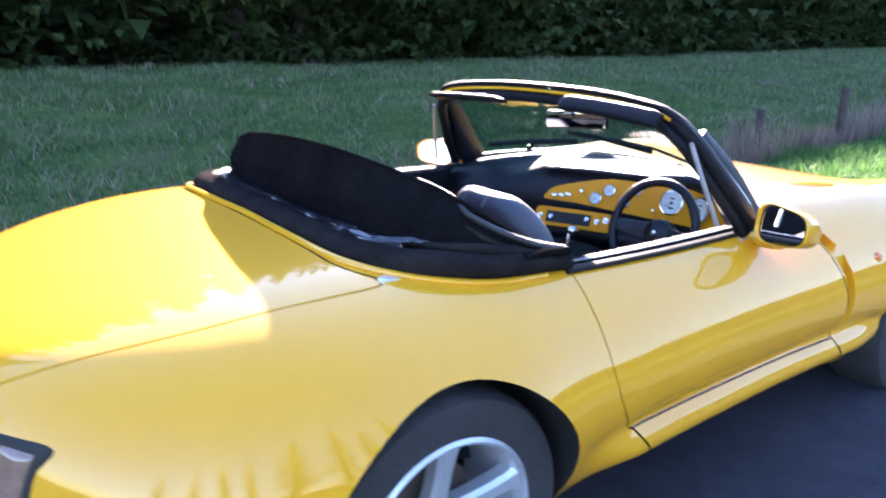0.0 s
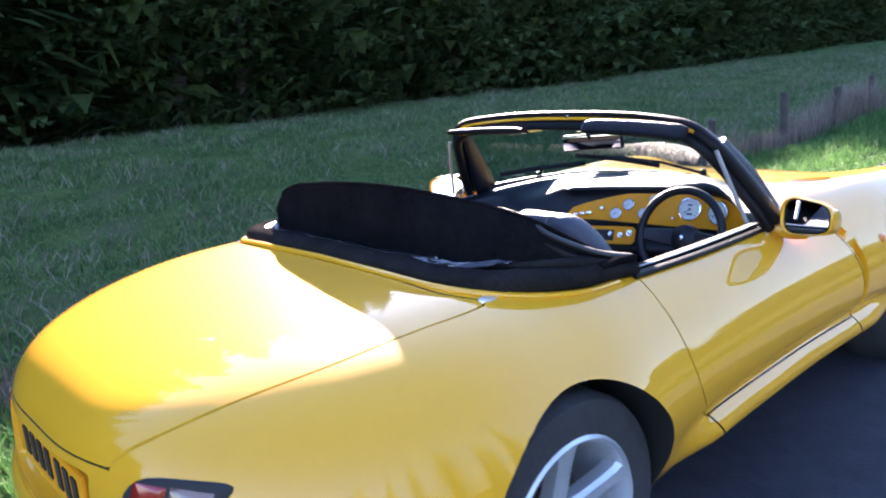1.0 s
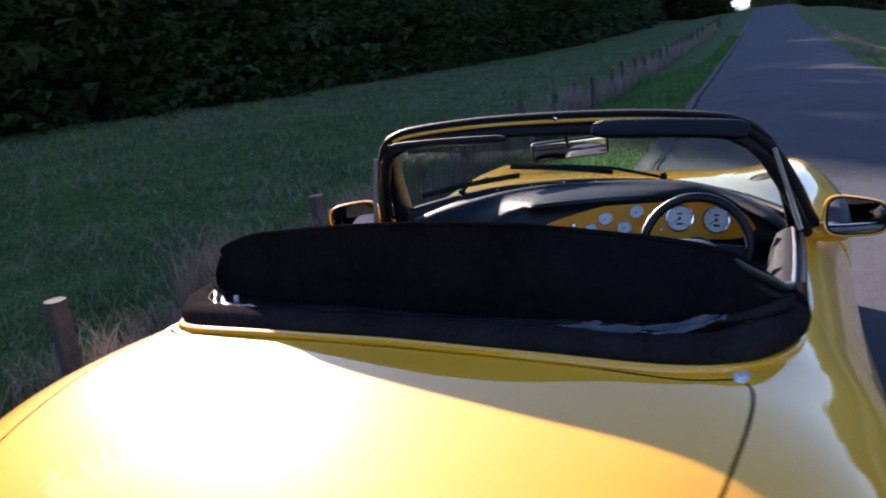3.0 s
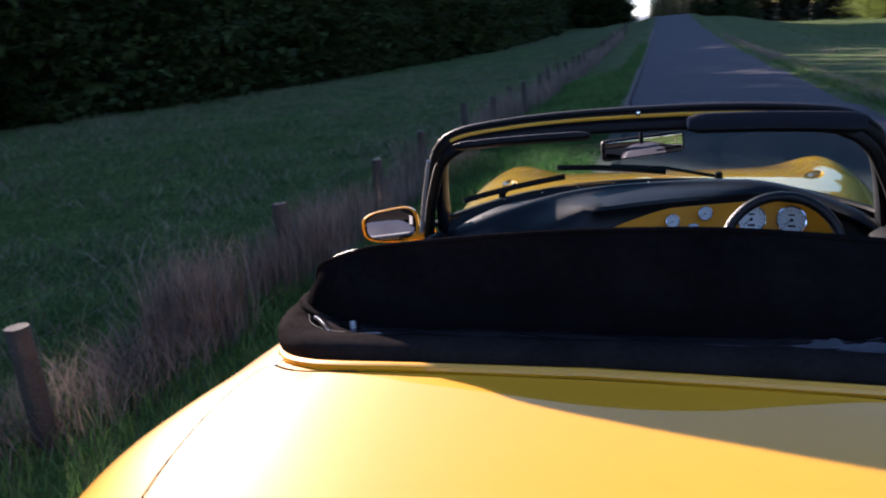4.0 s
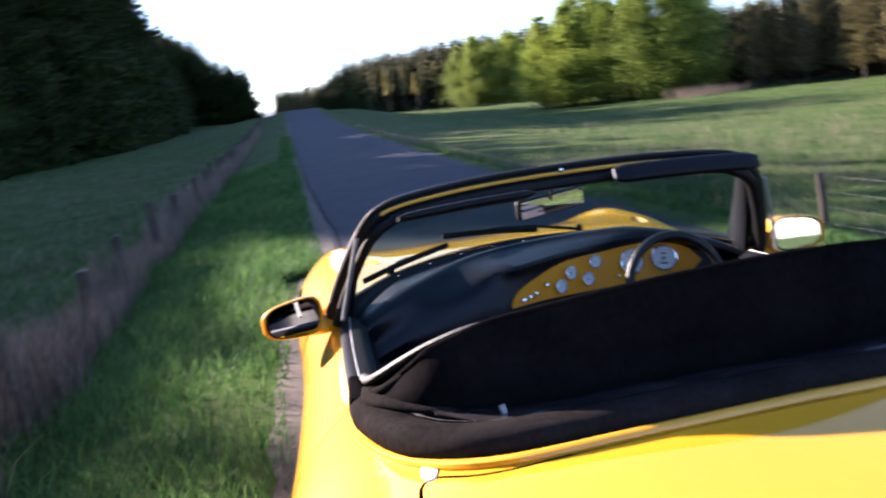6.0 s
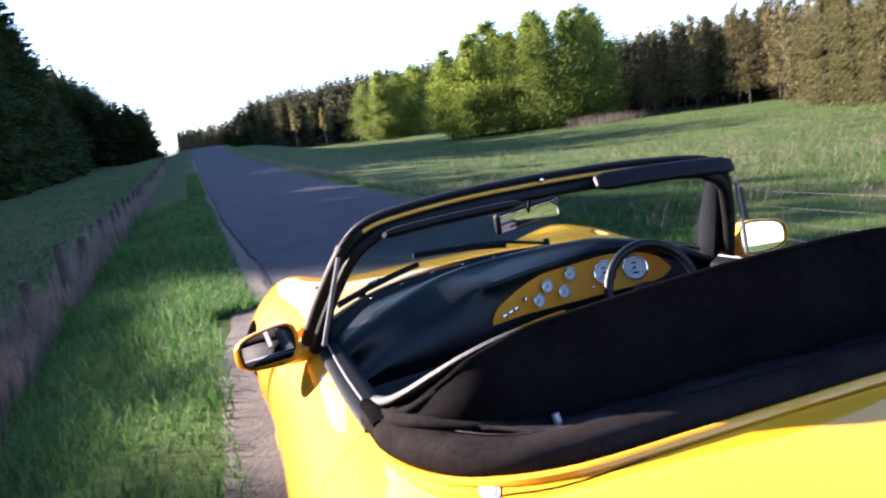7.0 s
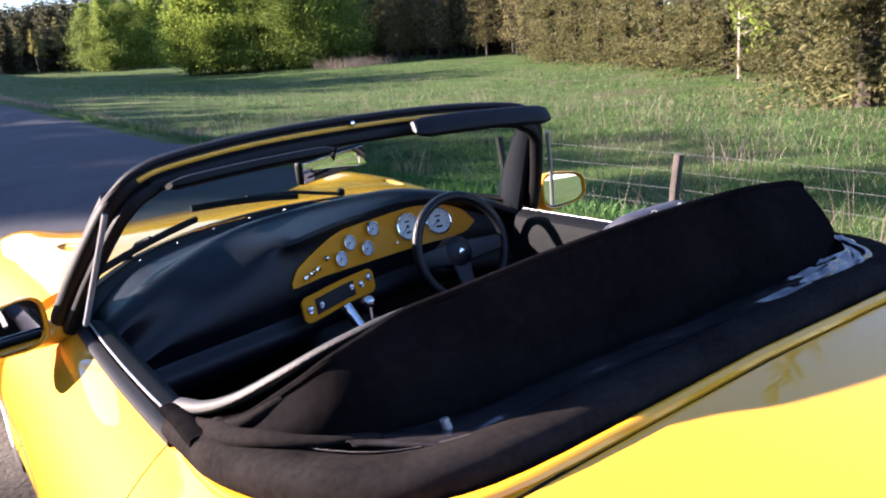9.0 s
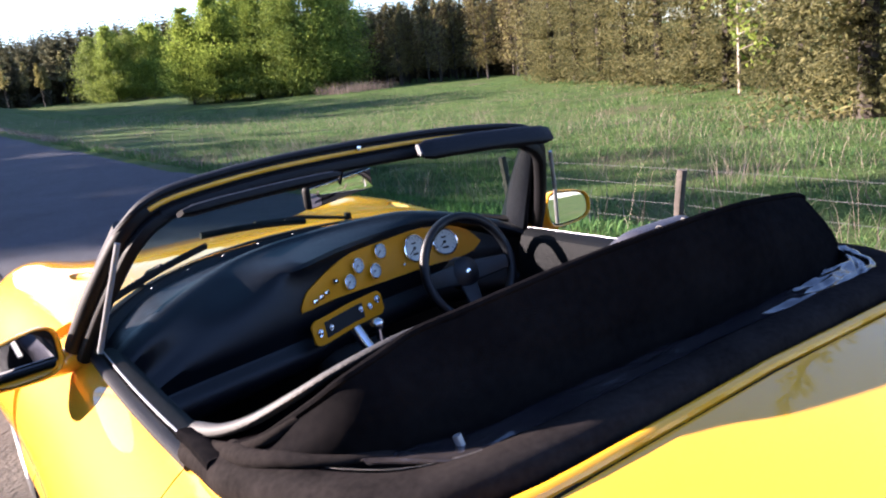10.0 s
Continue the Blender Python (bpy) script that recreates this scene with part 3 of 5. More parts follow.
BASE = [(-0.70, 1.12, 0.800), (-0.62, 1.235, 0.820), (-0.46, 1.375, 0.846), (-0.25, 1.475, 0.862), (0.0, 1.515, 0.866)]
BASE = BASE + [(-x, y, z) for x, y, z in BASE[-2::-1]]
base_path = smooth_path(BASE, 8)
top_path = frame_path
rows = []
nb = len(base_path)
for k in range(9):
    f = k / 8
    row = []
    for i, b in enumerate(base_path):
        g = i / (nb - 1)
        p = top_path[round((0.16 + 0.68 * g) * (len(top_path) - 1))] if 0 < i < nb - 1 else top_path[round((0.04 if i == 0 else 0.96) * (len(top_path) - 1))]
        row.append(b.lerp(p, f) + Vector((0, 0.05 * math.sin(math.pi * f), 0.02 * math.sin(math.pi * f))))
    rows.append(row)
pane = part("windscreen_glass", sheet(rows), GLASS, car, "clear laminated windscreen")
pane.visible_shadow = False
part("windscreen_base_seal", tube([p + Vector((0, 0.005, 0.0)) for p in base_path], 0.014, 0.010, 8), RUBBER, car)

# pillar trim and the rods of the side windows
for sx in (-1, 1):
    part("quarter_rod", tube(smooth_path([(sx * 0.612, 0.925, 1.05), (sx * 0.645, 0.955, 0.94), (sx * 0.682, 0.995, 0.812)], 4), 0.006, 0.007, 8), STEEL, car, "slim bright quarter-light rod")
    pill = smooth_path([(sx * 0.665, 1.190, 0.79), (sx * 0.632, 1.095, 0.935), (sx * 0.586, 0.992, 1.062)], 6)
    part("pillar_trim", tube(pill, 0.017, lambda f: 0.066 - 0.034 * f, 12, up=(0, 0.83, 0.55), power=2.5), VINYL, car, "dark padded pillar trim")


# ---- dashboard ----
FACE_Y = [(-0.68, 1.02), (-0.45, 1.075), (-0.15, 1.14), (0.034, 1.222), (0.188, 1.267), (0.38, 1.296), (0.55, 1.255), (0.68, 1.16)]
ROLL_Z = [(-0.67, 0.755), (-0.6, 0.80), (-0.45, 0.845), (-0.26, 0.875), (-0.05, 0.886), (0.3, 0.889), (0.45, 0.868), (0.6, 0.82), (0.67, 0.78)]
ROLL_Y = [(-0.67, 1.03), (-0.45, 1.16), (-0.17, 1.31), (0.13, 1.355), (0.41, 1.305), (0.6, 1.18), (0.67, 1.12)]
BASE_Y = [(-0.70, 1.10), (-0.62, 1.21), (-0.46, 1.35), (-0.25, 1.45), (0.0, 1.49), (0.25, 1.45), (0.46, 1.35), (0.62, 1.21), (0.70, 1.10)]
BASE_Z = [(-0.70, 0.79), (-0.46, 0.838), (0.0, 0.858), (0.46, 0.838), (0.70, 0.79)]


def face_y(x, z):
    return keyed(x, FACE_Y) - 0.012 + 0.25 * (z - 0.76)


rows = []
for k in range(61):
    x = -0.668 + 1.336 * k / 60
    yb, zb, zt, yr = keyed(x, BASE_Y), keyed(x, BASE_Z), keyed(x, ROLL_Z), keyed(x, ROLL_Y)
    yf = keyed(x, FACE_Y)
    ys = max(yb, yr + 0.07)
    w = ease((x + 0.36) / 0.26)
    brow = [(yr - 0.012, zt - 0.010), (yr - 0.040, zt - 0.034), (yf + 0.006, zt - 0.088), (face_y(x, 0.70) + 0.004, min(0.70, zt - 0.13))]
    step = [(yr - 0.012, zt - 0.012), (min(yr - 0.02, face_y(x, 0.85) - 0.012), zt - 0.032), (face_y(x, 0.81) + 0.008, min(0.81, zt - 0.055)), (face_y(x, 0.72) + 0.010, min(0.72, zt - 0.08))]
    cs = [(ys + 0.01, zb - 0.3, 0), (ys + 0.01, zb - 0.01, 0), (ys - 0.01, min(zb, zt) - 0.004, 0), (max(yr + 0.065, ys - 0.09), min(zb, zt) - 0.003, 0), (yr + 0.045, zt - 0.004, 0), (yr + 0.015, zt, 0)]
    cs += [(a + (c - a) * w, b + (d - b) * w, 0) for (a, b), (c, d) in zip(brow, step)]
    cs += [(face_y(x, 0.665) + 0.03, 0.648, 0), (face_y(x, 0.62) + 0.012, 0.615, 0), (face_y(x, 0.57) + 0.05, 0.560, 0), (yf + 0.12, 0.53, 0)]
    rows.append([(x, p.x, p.y) for p in smooth_path(cs, 3)])
part("dashboard", sheet(rows, closed_v=False, thick=0.004), VINYL, car, "dark blue-black padded vinyl dashboard roll")

FASC_TOP = [(-0.152, 0.738), (-0.125, 0.770), (-0.09, 0.784), (-0.03, 0.802), (0.06, 0.822), (0.18, 0.838), (0.32, 0.841), (0.44, 0.828), (0.52, 0.798), (0.556, 0.755)]
FASC_LOW = [(-0.152, 0.726), (-0.06, 0.724), (0.05, 0.716), (0.18, 0.710), (0.32, 0.708), (0.44, 0.710), (0.52, 0.724), (0.556, 0.752)]
rows = []
for k in range(49):
    x = -0.152 + 0.708 * k / 48
    a, b = keyed(x, FASC_LOW), keyed(x, FASC_TOP)
    rows.append([(x, face_y(x, a + (b - a) * j / 8), a + (b - a) * j / 8) for j in range(9)])
fascia = part("instrument_fascia", sheet(rows, thick=-0.006), FASCIA, car, "yellow instrument fascia with white-faced dials")


def on_face(x, z, off=0.0):
    """A frame on the fascia: its origin, and axes across, up and out."""
    o = Vector((x, face_y(x, z), z))
    ax = (Vector((x + 0.01, face_y(x + 0.01, z), z)) - o).normalized()
    az = (Vector((x, face_y(x, z + 0.01), z + 0.01)) - o).normalized()
    out = az.cross(ax).normalized()
    if out.y > 0:
        out = -out
    m = Matrix((ax, az, out)).transposed().to_4x4()
    m.translation = o + out * off
    return m


def gauge(x, z, r, small):
    m = on_face(x, z, 0.006)
    ring = lathe([(r * 0.86, 0.004), (r * 0.90, 0.009), (r, 0.008), (r * 1.05, 0.0)], "z", 32)
    bmesh.ops.transform(ring, matrix=m, verts=ring.verts)
    g = part("gauge", ring, CHROME, fascia, "chrome-ringed white dial")
    face_bm = lathe([(0.0005, 0.0035), (r * 0.88, 0.0035), (r * 0.88, 0.001)], "z", 32)
    bmesh.ops.transform(face_bm, matrix=m, verts=face_bm.verts)
    f = part("dial_face", face_bm, DIAL, fascia)
    marks = bmesh.new()
    for k in range(9 if small else 13):
        w = math.radians(225 - 270 * k / (8 if small else 12))
        mm = m @ Matrix.Rotation(w, 4, "Z") @ Matrix.Translation((r * 0.72, 0, 0.0042)) @ Matrix.Diagonal((r * 0.16, r * 0.035, 0.0006, 1))
        bmesh.ops.create_cube(marks, size=1, matrix=mm)
    w = math.radians(215)
    bmesh.ops.create_cube(marks, size=1, matrix=m @ Matrix.Rotation(w, 4, "Z") @ Matrix.Translation((r * 0.28, 0, 0.0048)) @ Matrix.Diagonal((r * 0.75, r * 0.06, 0.001, 1)))
    bmesh.ops.create_cone(marks, cap_ends=True, segments=14, radius1=r * 0.13, radius2=r * 0.1, depth=0.003, matrix=m @ Matrix.Translation((0, 0, 0.005)))
    if not small:
        bmesh.ops.create_cube(marks, size=1, matrix=m @ Matrix.Translation((0, r * 0.36, 0.0042)) @ Matrix.Diagonal((r * 0.42, r * 0.12, 0.0006, 1)))
        bmesh.ops.create_cube(marks, size=1, matrix=m @ Matrix.Translation((0, -r * 0.42, 0.0042)) @ Matrix.Diagonal((r * 0.5, r * 0.16, 0.0006, 1)))
    part("dial_marks", marks, DARK, fascia, smooth=False)


for gx, gz, gr, gs in ((0.318, 0.775, 0.044, False), (0.437, 0.771, 0.044, False), (0.035, 0.748, 0.0225, True), (0.080, 0.783, 0.0225, True), (0.142, 0.750, 0.0225, True), (0.180, 0.800, 0.0225, True)):
    gauge(gx, gz, gr, gs)
for kx, kz, kr in ((-0.02, 0.767, 0.009), (0.258, 0.738, 0.006)):
    b = lathe([(0.0005, 0.012), (kr * 0.7, 0.011), (kr, 0.004), (kr * 1.1, 0.0)], "z", 16)
    bmesh.ops.transform(b, matrix=on_face(kx, kz, 0.006), verts=b.verts)
    part("knob", b, CHROME, fascia)
for k in range(3):
    b = box(0, 0, 0.004, 0.020, 0.012, 0.008, 0.002)
    bmesh.ops.transform(b, matrix=on_face(-0.112 + 0.024 * k, 0.742 + 0.004 * k, 0.006), verts=b.verts)
    part("rocker_switch", b, CHROME, fascia)

# radio panel
def radio_m(x, z, off=0.0):
    m = on_face(x, z, 0)
    return Matrix.Translation((0, -0.022, 0)) @ m @ Matrix.Translation((0, 0, off))


rows = []
for k in range(29):
    x = -0.152 + 0.282 * k / 28
    e = min(x + 0.152, 0.13 - x)
    hgt = 0.034 - 0.012 * max(0.0, 1 - e / 0.018) ** 2
    rows.append([(x, face_y(x, 0.668 + hgt * j) - 0.022, 0.668 + hgt * j) for j in (-1, -0.5, 0, 0.5, 1)])
radio = part("radio_panel", sheet(rows, thick=0.006), FASCIA, car, "yellow radio and heater panel")
rows = []
for k in range(13):
    x = -0.108 + 0.158 * k / 12
    rows.append([(x, face_y(x, 0.668 + 0.021 * j) - 0.0255, 0.668 + 0.021 * j) for j in (-1, 0, 1)])
part("radio", sheet(rows, thick=0.004), DARK, radio, "black car radio")
for kx, kz, kr in ((-0.132, 0.668, 0.011), (-0.092, 0.668, 0.009), (0.036, 0.673, 0.009), (0.074, 0.670, 0.0105), (0.108, 0.680, 0.0125)):
    b = lathe([(0.0005, 0.012), (kr * 0.55, 0.011), (kr * 0.6, 0.004), (kr, 0.005), (kr * 1.05, 0.0)], "z", 18)
    bmesh.ops.transform(b, matrix=radio_m(kx, kz, 0.006), verts=b.verts)
    part("knob", b, CHROME, radio)

# steering wheel
sw = put("steering_wheel", None, car, "black leather three-spoke steering wheel")
SW_M = Matrix.Translation((0.39, 1.085, 0.725)) @ Matrix.Rotation(radians(72), 4, "X")
ringp = [SW_M @ Vector((0.159 * math.cos(2 * math.pi * k / 48), 0.159 * math.sin(2 * math.pi * k / 48), 0)) for k in range(48)]
rows = []
nrm = (SW_M.to_3x3() @ Vector((0, 0, 1))).normalized()
ctr = SW_M.translation
for p in ringp:
    rad = (p - ctr).normalized()
    rows.append([p + rad * 0.015 * math.cos(2 * math.pi * j / 12) + nrm * 0.015 * math.sin(2 * math.pi * j / 12) for j in range(12)])
part("rim_grip", sheet(rows, closed_u=True, closed_v=True), VINYL, sw)
for a in (0, 180, 270):
    w = radians(a)
    pts = [SW_M @ Vector((r * math.cos(w), r * math.sin(w) - (0.012 if a != 270 else 0), -h)) for r, h in ((0.03, 0.03), (0.09, 0.022), (0.153, 0.0))]
    part("spoke", tube(smooth_path(pts, 4), lambda f: 0.034 - 0.012 * f, 0.006, 10, up=tuple(nrm), power=3), VINYL, sw)
hub = lathe([(0.0005, 0.002), (0.03, 0.0), (0.048, -0.012), (0.052, -0.05), (0.03, -0.12)], "z", 28)
bmesh.ops.transform(hub, matrix=SW_M @ Matrix.Translation((0, -0.01, -0.012)), verts=hub.verts)
part("hub", hub, VINYL, sw)
emb = lathe([(0.0005, 0.004), (0.008, 0.003), (0.010, 0.0)], "z", 18)
bmesh.ops.transform(emb, matrix=SW_M @ Matrix.Translation((0, -0.01, -0.011)), verts=emb.verts)
part("hub_badge", emb, CHROME, sw)
part("stalk", tube([(0.36, 1.15, 0.70), (0.25, 1.13, 0.695)], 0.006, 0.006, 8), CHROME, sw)

# gear lever, handbrake, tunnel
part("tunnel", box(0.0, 0.72, 0.46, 0.24, 0.95, 0.24, 0.04, 4), CARPET, car)
gear = put("gear_lever", None, car, "gear lever with a bright round knob")
part("shaft", tube([(0.03, 1.04, 0.52), (0.042, 1.07, 0.635)], 0.008, 0.008, 8), CHROME, gear)
kb = bmesh.new()
bmesh.ops.create_uvsphere(kb, u_segments=18, v_segments=12, radius=0.021, matrix=Matrix.Translation((0.045, 1.078, 0.645)) @ Matrix.Diagonal((1, 1, 0.9, 1)))
part("gear_knob", kb, CHROME, gear)
part("gaiter", lathe([(0.02, 0.05), (0.035, 0.03), (0.045, 0.012), (0.06, 0.0)], "z", 16, (0.03, 1.045, 0.545)), LEATHER, gear)
part("handbrake", tube(smooth_path([(-0.025, 0.86, 0.56), (-0.046, 0.945, 0.618), (-0.058, 1.008, 0.676)], 4), 0.015, 0.017, 12), CHROME, car, "bright handbrake grip")


# ---- seats ----
def seat(x, drop, fore):
    s = put("seat", None, car, "dark grey leather bucket seat with pale stitching")
    rows = []
    n = 26
    for k in range(n + 1):
        f = 1 - (1 - k / n) ** 1.6
        dome = math.sqrt(max(0.0, 1 - (max(0.0, f - 0.82) / 0.18) ** 2))
        z = 0.42 + 0.56 * f
        y = 0.52 - 0.27 * f ** 0.9
        w = (0.235 - 0.09 * ease((f - 0.45) / 0.55)) * (0.45 + 0.55 * dome)
        th = 0.068 * (0.12 + 0.88 * dome)
        rows.append([(x + w * math.copysign(abs(math.cos(a)) ** 0.6, math.cos(a)), y + th * math.copysign(abs(math.sin(a)) ** 0.7, math.sin(a)) + 0.035 * abs(math.cos(a)) ** 3 * (1 if f < 0.7 else 0.3), z) for a in [2 * math.pi * j / 32 for j in range(32)]])
    bm = sheet(rows, closed_v=True)
    bm.verts.ensure_lookup_table()
    bm.faces.new([bm.verts[n * 32 + j] for j in range(32)])
    part("backrest", bm, LEATHER, s, sharp=75)
    part("cushion", box(x, 0.70, 0.41, 0.44, 0.46, 0.12, 0.04, 4), LEATHER, s)
    for d in (-0.045, 0.045):
        part("seam", tube(smooth_path([(x + d, 0.32, 0.80), (x + d, 0.245, 0.955), (x + d * 0.9, 0.222, 0.982), (x + d * 0.9, 0.195, 0.95)], 4), 0.0016, 0.0016, 6), STITCH, s)
    s.location = (0, fore, -drop)
    return s


seat(0.40, 0.042, 0.10)
seat(-0.40, 0.118, 0.06)

# ---- door tops ----
for sx, dr in ((1, door_r), (-1, door_l)):
    def rail(x, dz, y0=0.37, y1=1.12):
        out = []
        for k in range(17):
            y = y0 + (y1 - y0) * k / 16
            out.append((sx * (x + 0.006 * math.sin(math.pi * k / 16)), y, body_at(x, y) + dz))
        return out
    part("door_seal", tube(rail(0.678, 0.002), 0.014, 0.010, 10, power=2.5), RUBBER, dr, "black rubber window seal")
    part("seal_bead", tube(rail(0.662, 0.008 if sx > 0 else 0.004), 0.004 if sx > 0 else 0.0025, 0.003, 8), STEEL, dr, "thin bright waist strip")
    rows = []
    for k in range(17):
        y = 0.36 + 0.74 * k / 16
        zt = body_at(0.66, y)
        rows.append([(sx * 0.668, y, zt + 0.004), (sx * 0.645, y, zt + 0.004), (sx * 0.622, y, zt - 0.012), (sx * 0.605, y, zt - 0.06), (sx * 0.60, y, zt - 0.20), (sx * 0.61, y, zt - 0.40)])
    part("door_card", sheet(rows, thick=-0.004 * sx), CARD, dr, "dark padded door card")

# ---- door mirrors ----
def door_mirror(sx):
    m = put("door_mirror", None, car, "yellow teardrop door mirror with a dark-rimmed glass")
    yaw = radians(22 if sx < 0 else -9)
    place = Matrix.Translation((sx * 0.835, 1.095, 0.812 if sx < 0 else 0.826)) @ Matrix.Rotation(yaw, 4, "Z")
    if sx < 0:
        place = place @ Matrix.Translation((0.007, 0, 0)) @ Matrix.Diagonal((1.07, 1, 1.03, 1))
    if sx > 0:
        place = place @ Matrix.Rotation(radians(-6), 4, "X") @ Matrix.Translation((-0.010, 0, 0)) @ Matrix.Diagonal((0.98, 1.05, 1.04, 1))

    def oval(g, y, n=32):
        pts = []
        for j in range(n):
            a = 2 * math.pi * j / n
            c, d = math.cos(a), math.sin(a)
            x, z = 0.090 * g * math.copysign(abs(c) ** 0.58, c), 0.056 * g * math.copysign(abs(d) ** 0.62, d)
            z *= 1.0 - 0.18 * (x * sx / 0.09)
            pts.append(Vector((x, y, z)))
        return pts
    rows = [[place @ p for p in oval(g, y)] for g, y in ((0.90, 0.010), (0.90, -0.006), (0.94, -0.011), (0.985, -0.008), (1.0, 0.002))]
    for k in range(1, 13):
        f = k / 12
        rows.append([place @ (p + Vector((-sx * 0.02 * f, 0, -0.016 * f))) for p in oval(math.sqrt(max(0.0004, 1 - f ** (2.3 if sx < 0 else 3.4))), 0.002 + (0.098 if sx < 0 else 0.118) * f)])
    part("shell", sheet(rows, closed_v=True), PAINT, m)
    for nm, mat, g, y, extra in (("rim", RUBBER, 0.90, 0.002, 0), ("mirror_glass", MIRROR, 0.83, -0.007 if sx < 0 else -0.001, 5 if sx < 0 else -2)):
        turn = Matrix.Rotation(radians(extra), 4, "Z") @ Matrix.Rotation(radians(-7 if extra > 0 else 0), 4, "X")
        rows = [[place @ turn @ p for p in oval(k, y - dy)] for k, dy in ((g, -0.003), (g, 0.0), (g * 0.5, 0.0), (0.01, 0.0))]
        part(nm, sheet(rows, closed_v=True), mat, m, smooth=False)
    arm = smooth_path([(sx * 0.80, 1.14, 0.775), (sx * 0.745, 1.16, 0.765), (sx * 0.70, 1.15, 0.775)], 4)
    part("arm", tube(arm, lambda f: 0.034 - 0.008 * f, 0.030, 12), PAINT, m)
    return m


door_mirror(1)
door_mirror(-1)

# ---- inside mirror, sun visors, catch ----
im = put("inside_mirror", None, car, "black-backed rear-view mirror on the header")
IM = Matrix.Translation((0.003, 1.104, 1.043)) @ Matrix.Rotation(radians(16.5), 4, "Z") @ Matrix.Rotation(radians(-3.5), 4, "Y") @ Matrix.Rotation(radians(4), 4, "X")
for nm, mat, sz, off in (("housing", RUBBER, (0.246, 0.026, 0.064), 0.006), ("mirror_glass", MIRROR, (0.230, 0.004, 0.052), -0.0085)):
    b = box(0, off, 0, *sz, 0.012 if nm == "housing" else 0.001, 3)
    bmesh.ops.transform(b, matrix=IM, verts=b.verts)
    part(nm, b, mat, im)
part("stem", tube([(0, 1.105, 1.04), (0, 1.05, 1.12)], 0.005, 0.005, 8), RUBBER, im)


def visor(x0, x1, dz, dy, tilt, wide, thick):
    sag = lambda x: 0.012 * (abs(x) / 0.5) ** 3
    v = [Vector((x0 + (x1 - x0) * k / 16, 0.888 + dy - 0.030 * (abs(x0 + (x1 - x0) * k / 16) / 0.5) ** 2, 1.112 + dz - sag(x0 + (x1 - x0) * k / 16))) for k in range(17)]
    part("sun_visor", tube(v, lambda f: wide * min(1, 14 * f + 0.75, 14 * (1 - f) + 0.75), lambda f: thick * min(1, 7 * f + 0.5, 7 * (1 - f) + 0.5), 16, up=tilt, power=3.6), VISOR, car, "black padded sun visor")


visor(-0.50, -0.12, -0.002, -0.026, (0, 0.3, 1), 0.028, 0.011)
visor(0.135, 0.550, 0.014, 0.0, (0, -0.75, 0.65), 0.028, 0.013)
part("visor_end", tube([(0.130, 0.888, 1.129), (0.137, 0.888, 1.128)], 0.018, 0.007, 14, up=(0, -0.75, 0.65), power=3.2), LEATHER, car, "pale end of the sun visor")
part("roof_catch", box(0, 0.968, 1.153, 0.012, 0.02, 0.012, 0.002), CHROME, car)

for k in range(9):
    x = -0.48 + 0.12 * k
    part("scuttle_stud", lathe([(0.0005, 0.0025), (0.0025, 0.002), (0.0035, 0.0)], "z", 10, (x, keyed(x, BASE_Y) - 0.022, 0.872 - 0.10 * abs(x) ** 2)), STEEL, car)

# ---- wipers ----
for a, b, piv in (((-0.60, 1.215, 0.868), (-0.285, 1.430, 0.905), (-0.50, 1.365, 0.850)), ((-0.306, 1.392, 0.944), (0.056, 1.486, 0.902), (0.23, 1.53, 0.872))):
    wp = put("wiper", None, car, "black windscreen wiper")
    a, b, piv = Vector(a), Vector(b), Vector(piv)
    part("blade", tube([a.lerp(b, k / 6) + Vector((0, 0, 0.006 * math.sin(math.pi * k / 6))) for k in range(7)], 0.005, 0.010, 8), RUBBER, wp)
    part("arm", tube([piv, piv.lerp(a.lerp(b, 0.5), 0.5) + Vector((0, 0.02, 0.016)), a.lerp(b, 0.5) + Vector((0, 0.004, 0.014))], 0.006, 0.006, 8), RUBBER, wp)
    part("pivot", lathe([(0.0005, 0.02), (0.012, 0.016), (0.014, -0.01)], "z", 14, tuple(piv)), RUBBER, wp)

# ---- folded soft top ----
roof = put("soft_top", None, car, "folded black fabric soft top with a clear plastic rear window")
FLAP_T = [(-0.654, 0.205, 0.866), (-0.630, 0.172, 0.878), (-0.606, 0.132, 0.906), (-0.577, 0.085, 0.942), (-0.552, 0.058, 0.968), (-0.50, 0.046, 0.989), (-0.45, 0.045, 1.003), (-0.38, 0.030, 1.015), (-0.20, 0.018, 1.033), (0.0, 0.008, 1.044), (0.20, 0.018, 1.040), (0.40, 0.058, 1.014), (0.50, 0.085, 0.994), (0.565, 0.120, 0.966), (0.620, 0.200, 0.908), (0.648, 0.280, 0.862), (0.664, 0.375, 0.832)]
FLAP_R = [(0.650, 0.36, 0.812), (0.655, 0.25, 0.834), (0.650, 0.17, 0.858), (0.615, 0.095, 0.868), (0.56, 0.04, 0.870), (0.50, 0.010, 0.868), (0.40, -0.012, 0.866), (0.20, -0.020, 0.866)]
FLAP_B = [(-0.656, 0.200, 0.848), (-0.650, 0.165, 0.858), (-0.636, 0.125, 0.865), (-0.608, 0.085, 0.868), (-0.56, 0.04, 0.870), (-0.50, 0.010, 0.868), (-0.40, -0.012, 0.866), (-0.20, -0.020, 0.866), (0.0, -0.018, 0.867)] + FLAP_R[::-1]
ft = smooth_path(FLAP_T, 7)
fb = smooth_path(FLAP_B, 7)
rows = []
